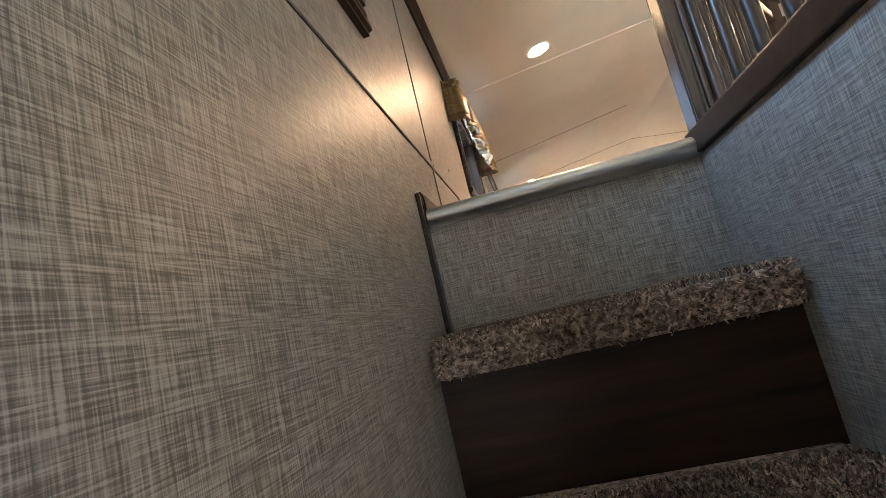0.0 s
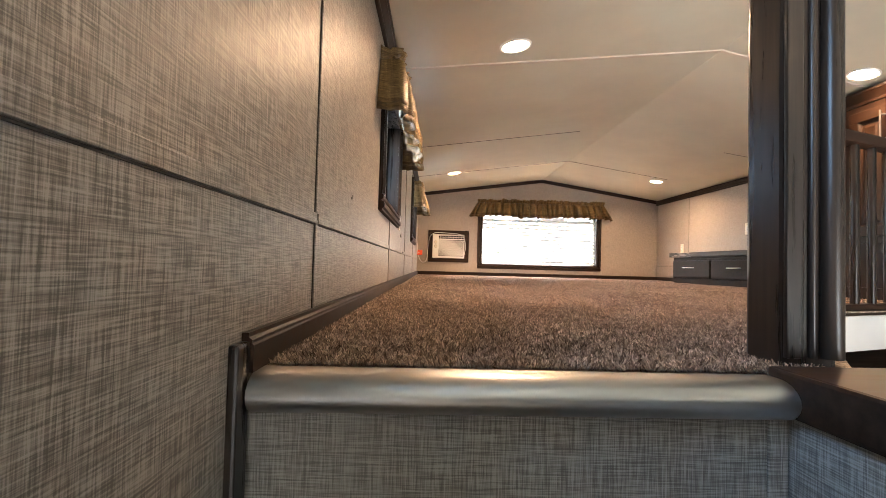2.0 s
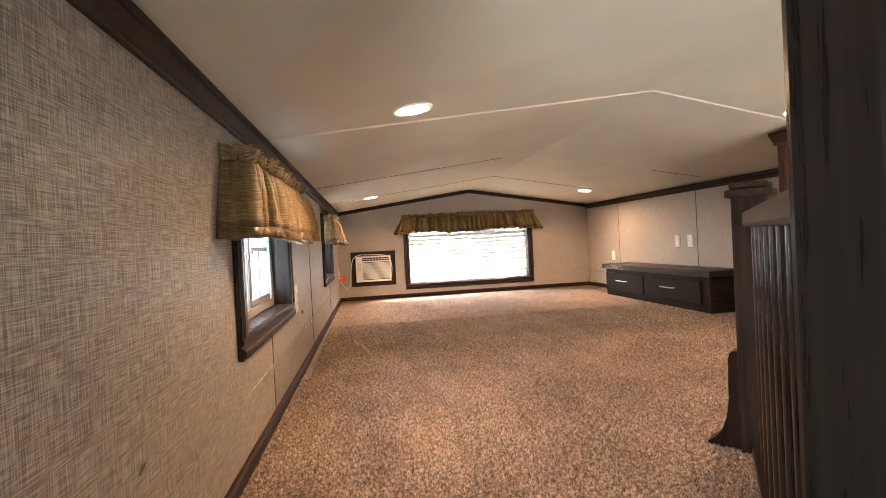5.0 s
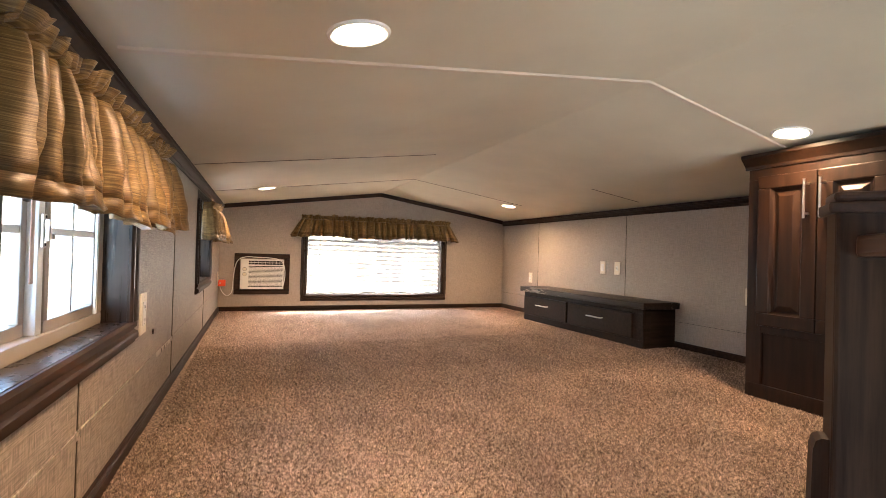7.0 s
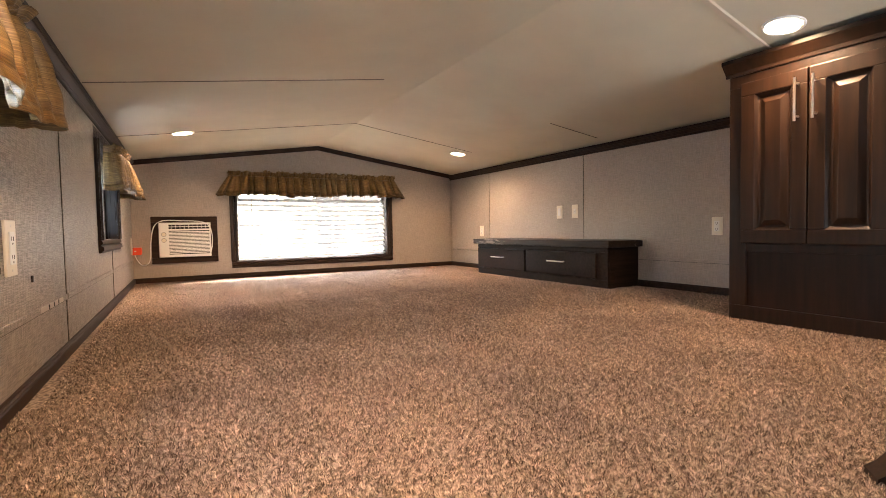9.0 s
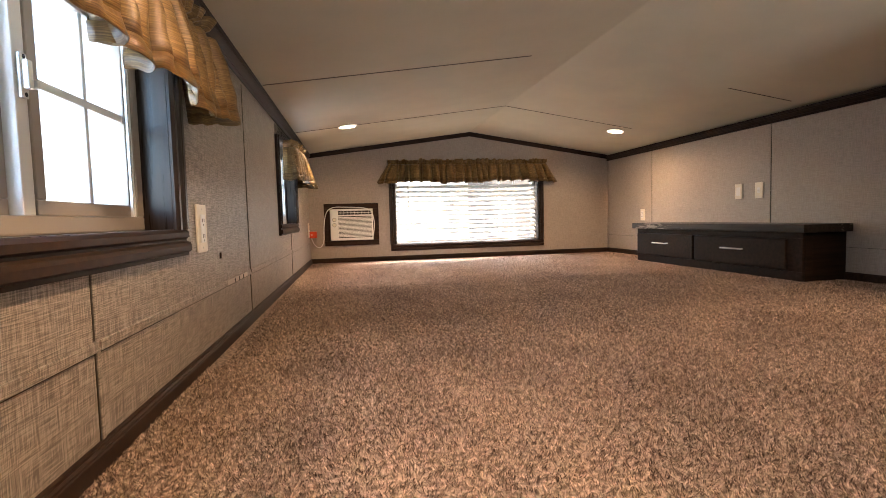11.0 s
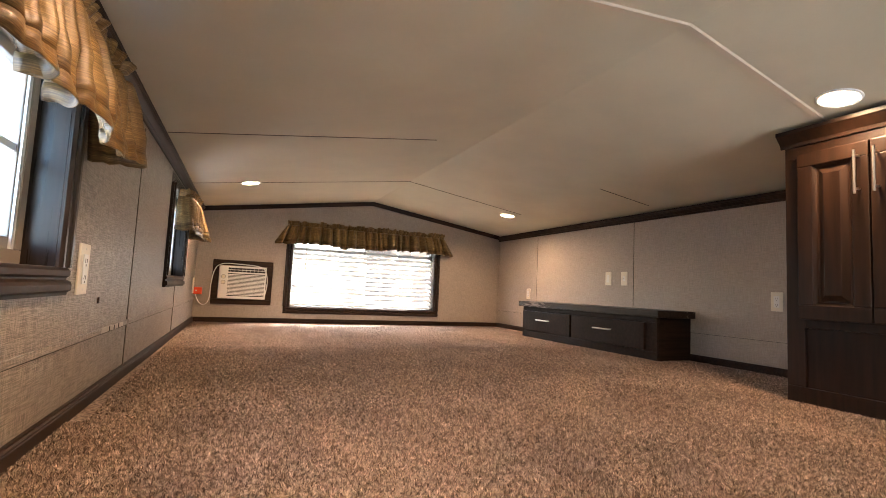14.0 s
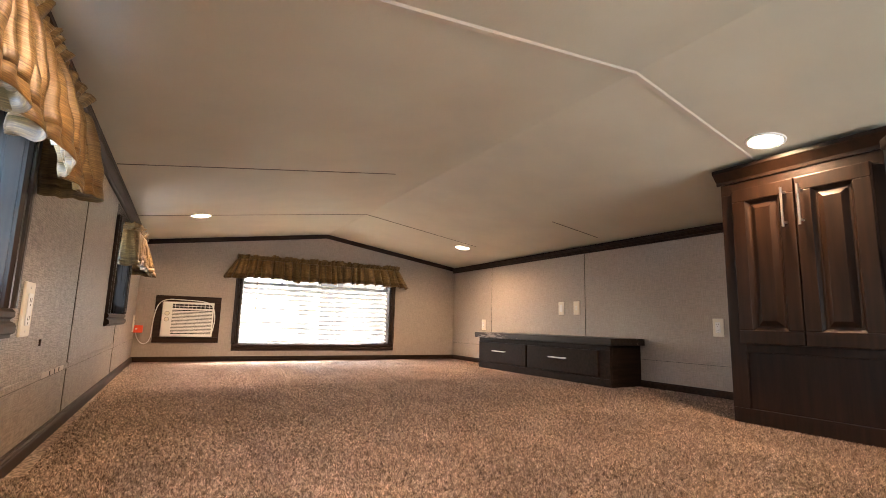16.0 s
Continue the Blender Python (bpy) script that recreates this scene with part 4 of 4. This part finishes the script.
EAST = pose(XR, 0, 0, 0, 0, 180)
RV = Matrix.Diagonal((1, 0.78, 0.78, 1))
wall_plate(WEST @ pose(0.0, 1.935, 0.335), "almond outlet plate beside the window casing", "outlet")
wall_plate(EAST @ pose(0, -3.25, 0.458) @ RV, "almond rocker switch plate above the bench", "switch")
wall_plate(EAST @ pose(0, -3.10, 0.458) @ RV, "almond cable socket plate above the bench", "cable")
wall_plate(EAST @ pose(0, -2.11, 0.345) @ RV, "almond outlet plate near the tall cabinet", "outlet")
wall_plate(EAST @ pose(0, -4.24, 0.330) @ RV, "small almond outlet plate behind the bench end", "outlet")
wall_plate(WEST @ pose(0.0, 4.66, 0.275), "almond outlet plate in the far corner", "outlet")
solid("cord_clip", boxes(((0.0, -0.004, -0.008), (0.004, 0.004, 0.008)), bevel=0.0015), BROWN, "small dark screw mark on the wall covering", "screw", at=WEST @ pose(0, 2.10, 0.258))
SMEAR = mat("dark_smear", (0.11, 0.095, 0.08), 0.7)
bm = bmesh.new()
bmesh.ops.create_circle(bm, cap_ends=True, segments=14, radius=1.0)
bmesh.ops.scale(bm, vec=(0.0045, 0.0105, 1), verts=bm.verts)
top = bmesh.ops.extrude_face_region(bm, geom=bm.faces[:])
bmesh.ops.translate(bm, vec=(0, 0, 0.0006), verts=[v for v in top["geom"] if isinstance(v, bmesh.types.BMVert)])
bmesh.ops.recalc_face_normals(bm, faces=bm.faces)
solid("scuff", bm, SMEAR, "small dark scuff on the woven wall covering", "scuff", at=WEST @ pose(0.0003, 0.524, 0.251, 0, 90, 0) @ pose(0, 0, 0, 0, 0, 24))
for i, y in enumerate((2.235, 2.29, 2.345)):
    solid("staple", boxes(((0.0042, -0.0035, -0.006), (0.0055, 0.0035, 0.006))), DARK, "dark staple in the level wall strip", "staple", group="staples in the wall strip", at=WEST @ pose(0, y, 0.174))


# ---- railings ----
def newel(at, height, label, side=0.088, material=BROWN_UP):
    p = thing("newel_post", at, label, "newel post")
    a = side / 2
    part("post", boxes(((-a, -a, 0), (a, a, height)), bevel=0.006), material, p)
    return p


def baluster_mesh(height):
    bm = bmesh.new()
    rod(bm, (0, 0, 0), (0, 0, height), 0.0125, 14)
    return mesh("baluster", bm, BROWN_UP, True)


def railing(name, a, b, z0, z1, first, pitch, label, shoe=True, width=0.050):
    """Handrail, shoe rail and round balusters from a to b, in plan."""
    va, vb = Vector((*a, 0)), Vector((*b, 0))
    n = (vb - va).length
    r = thing(name, pose(a[0], a[1], 0, 0, 0, math.degrees(math.atan2(b[1] - a[1], b[0] - a[0]))), label, "railing")
    part("handrail", boxes(((0, -width / 2, z1 - 0.036), (n, width / 2, z1)), bevel=0.008), BROWN, r, "dark brown handrail")
    if shoe:
        part("shoe_rail", boxes(((0, -0.024, z0), (n, 0.024, z0 + 0.020)), bevel=0.003), BROWN, r)
        z0 = z0 + 0.020
    me = baluster_mesh(z1 - 0.036 - z0)
    x = first
    while x < n - 0.03:
        ob = new("baluster", me)
        ob.parent = r
        ob.matrix_local = pose(x, 0, z0)
        x += pitch
    return r


post_a = newel(pose(NEWEL_A[0], NEWEL_A[1], -0.034, 0, 0, 0), 0.99, "dark stained square newel post rising to the ceiling", side=0.066)
part("pilaster", boxes(((-0.0325, -0.040, 0.045), (-0.012, -0.0335, 0.985)), bevel=0.002), BROWN_UP, post_a, "raised flat pilaster strip")
part("bead", rod(bmesh.new(), (0.002, -0.034, 0.045), (0.002, -0.034, 0.985), 0.005, 12), BROWN_UP, post_a, "", True)
part("bead", rod(bmesh.new(), (0.024, -0.036, 0.045), (0.024, -0.036, 0.985), 0.0125, 18), BROWN_UP, post_a, "rounded corner bead", True)
part("side_strip", boxes(((0.0335, -0.024, 0.045), (0.040, 0.026, 0.985)), bevel=0.003), BROWN_UP, post_a)
part("screw", rod(bmesh.new(), (0.013, -0.0350, 0.12), (0.013, -0.0330, 0.12), 0.003, 8), DARK, post_a)
post_b = newel(pose(NEWEL_B[0], NEWEL_B[1], 0, 0, 0, 40), 0.625, "short dark stained newel post with a square cap", side=0.075, material=BROWN_MATT)
part("cap", boxes(((-0.048, -0.048, 0.610), (0.048, 0.048, 0.628)), bevel=0.004), BROWN, post_b)
part("cap_block", boxes(((-0.040, -0.040, 0.628), (0.040, 0.040, 0.645)), bevel=0.006), BROWN, post_b)
bm = bmesh.new()
side = [(0, 0), (0.075, 0), (0.074, 0.008), (0.060, 0.018), (0.042, 0.040), (0.030, 0.075), (0.024, 0.12), (0.022, 0.22), (0.018, 0.235), (0.010, 0.24), (0, 0.24)]
rings = [[bm.verts.new((s, 0.0375 + o, z)) for o, z in side] for s in (-0.022, 0.022)]
m = len(side)
for i in range(m):
    bm.faces.new((rings[0][i], rings[0][(i + 1) % m], rings[1][(i + 1) % m], rings[1][i]))
bm.faces.new(rings[0][::-1])
bm.faces.new(rings[1])
bmesh.ops.recalc_face_normals(bm, faces=bm.faces)
part("foot_bracket", bm, BROWN_MATT, post_b, "upright board with a flared foot")
railing("stair_railing", (0.605, -0.05), (0.605, BACK_Y + 1.25), 0.010, 0.60, 0.140, 0.092, "dark stained railing with round balusters on the half wall", False)
railing("loft_railing", (NEWEL_A[0] + 0.03, NEWEL_A[1] + 0.04), (NEWEL_B[0] - 0.02, NEWEL_B[1] - 0.03), 0.0, 0.575, 0.085, 0.095, "dark stained railing with round balusters at the loft edge")
railing("well_railing", (NEWEL_B[0] + 0.03, NEWEL_B[1] + 0.012), RAIL_END, 0.0, 0.56, 0.085, 0.095, "dark stained railing with round balusters beside the cabinet")

# ---- floor register on the top stair tread ----
vent = thing("floor_register", pose(0.175, -0.160, TREAD + 0.001), "brown metal floor register set in the carpeted tread", "floor register")
VENTM = mat("bronze_metal", (0.12, 0.082, 0.06), 0.4, 0.5)
part("frame", boxes(((-0.125, -0.062, 0), (0.125, -0.046, 0.006)), ((-0.125, 0.046, 0), (0.125, 0.062, 0.006)), ((-0.125, -0.046, 0), (-0.105, 0.046, 0.006)), ((0.105, -0.046, 0), (0.125, 0.046, 0.006)), bevel=0.002), VENTM, vent)
# flat dark plate stands for the shade in the duct under the fins
part("recess", boxes(((-0.105, -0.046, -0.003), (0.105, 0.046, 0.0005))), DARK, vent)
fin = part("fin", boxes(((-0.0018, -0.046, 0.0006), (0.0018, 0.046, 0.005))), VENTM, vent)
fin.matrix_local = pose(-0.098, 0, 0)
for i in range(1, 18):
    again(fin, vent, pose(-0.098 + i * 0.01153, 0, 0))


# ---- carpet pile, nearest parts densest ----
def pile(name, parent, inside, x0, x1, y0, y1, z, pitch, height, width, seed, label, front=None):
    rs = np.random.RandomState(seed)
    nx, ny = int((x1 - x0) / pitch), int((y1 - y0) / pitch)
    gx, gy = np.meshgrid(np.arange(nx), np.arange(ny))
    px = x0 + (gx.ravel() + 0.5 + rs.uniform(-0.6, 0.6, gx.size)) * pitch
    py = y0 + (gy.ravel() + 0.5 + rs.uniform(-0.6, 0.6, gx.size)) * pitch
    keep = inside(px, py)
    px, py = px[keep], py[keep]
    n = len(px)
    # neighbouring fibres twist together into tufts about a centimetre across
    table = rs.uniform(0, 2 * math.pi, 4096)
    tuft = (np.floor(px / 0.0105).astype(int) * 73 + np.floor(py / 0.0105).astype(int) * 131) % 4096
    ang, lean_dir, lean = rs.uniform(0, math.pi, n), table[tuft] + rs.uniform(-0.9, 0.9, n), rs.uniform(0.2, 1.0, n)
    hgt = height * rs.uniform(0.65, 1.2, n)
    w = width * rs.uniform(0.7, 1.3, n)
    pz = np.full(n, z) if not callable(z) else z(px, py)
    base = np.stack([px, py, pz], 1)
    side = np.stack([np.cos(ang) * w, np.sin(ang) * w, np.zeros(n)], 1)
    tip = np.stack([np.cos(lean_dir) * lean * hgt, np.sin(lean_dir) * lean * hgt, hgt * (1 - 0.45 * lean)], 1)
    if front is not None:
        base[:, 1] = -0.0085
        base[:, 2] = -0.062 + (py - y0) / (y1 - y0) * 0.060
        f = front(px, py)
        tip = tip + f * hgt[:, None]
    v = np.stack([base - side, base + side, base + tip + side * 0.8, base + tip - side * 0.8], 1).reshape(-1, 3)
    me = bpy.data.meshes.new(name)
    me.vertices.add(4 * n)
    me.vertices.foreach_set("co", v.ravel())
    me.loops.add(4 * n)
    me.loops.foreach_set("vertex_index", np.arange(4 * n, dtype=np.int32))
    me.polygons.add(n)
    me.polygons.foreach_set("loop_start", np.arange(0, 4 * n, 4, dtype=np.int32))
    me.update(calc_edges=True)
    me.materials.append(PILE)
    ob = new(name, me)
    ob.parent = parent
    return tagged(ob, label, kind="stuff")


def on_loft(px, py):
    ok = (px > 0.017 * py + 0.010) & (px < XR - 0.01) & (py < YF - 0.012) & (py > -0.036)
    (ax, ay), (bx, by) = (0.60, -0.05), (1.26, 0.845)
    ok &= ((px - ax) * (by - ay) - (py - ay) * (bx - ax) < 0) | (py > by)
    ok &= ~((px > 1.26) & (py < 0.845 + (px - 1.26) * 0.40))
    ok &= ~((px > CX) & (py < CY1)) & ~((px > 2.475) & (py > 2.59) & (py < 3.92))
    # dents left by furniture feet and a cleaner
    for (x0, y0), (x1, y1), w in (((0.29, 2.655), (0.53, 2.635), 0.006), ((0.37, 2.65), (0.385, 2.52), 0.005), ((0.455, 2.64), (0.475, 2.47), 0.005), ((0.25, 2.72), (0.27, 2.53), 0.005), ((0.29, 2.56), (0.36, 2.10), 0.005)):
        t = np.clip(((px - x0) * (x1 - x0) + (py - y0) * (y1 - y0)) / ((x1 - x0) ** 2 + (y1 - y0) ** 2), 0, 1)
        ok &= np.hypot(px - x0 - t * (x1 - x0), py - y0 - t * (y1 - y0)) > w
    return ok


pile("carpet_pile", carpet, on_loft, 0.0, 2.72, -0.04, 1.9, 0.0, 0.0032, 0.0068, 0.00075, 1, "short twisted brown and tan carpet pile")
pile("carpet_pile", carpet, on_loft, 0.08, 2.72, 3.2, YF, 0.0, 0.0060, 0.0034, 0.0017, 3, "short twisted brown and tan carpet pile")
pile("carpet_pile", carpet, on_loft, 0.08, 2.72, 1.9, 3.2, 0.0, 0.0052, 0.0056, 0.0015, 2, "short twisted brown and tan carpet pile")


for i in range(3):
    step = steps[i]
    inside = (lambda px, py: (np.abs(px - 0.175) > 0.122) | (np.abs(py - 0.117) > 0.058)) if i == 0 else (lambda px, py: px > -1)
    pile("tread_pile", step, inside, 0.004, STAIR_X - 0.004, 0.0, 0.218, -0.005, 0.0040, 0.010, 0.0016, 5 + i, "shaggy brown carpet pile")
    # the pile that hangs over the rounded front edge
    roll = pile("tread_pile", step, lambda px, py: px > -1, 0.004, STAIR_X - 0.004, -0.0095, 0.0455, -0.03, 0.0036, 0.009, 0.0021, 15 + i, "shaggy brown carpet pile",
                lambda px, py: np.stack([0 * px, np.full_like(px, -1.1), np.random.RandomState(3).uniform(-1.6, 0.2, len(px))], 1))

# ---- the plan is drawn in units of 1.22 m: bring it to full size ----
for ob in scene.objects:
    if ob.parent is None and ob != cam:
        ob.matrix_world = Matrix.Scale(UNIT, 4) @ ob.matrix_world
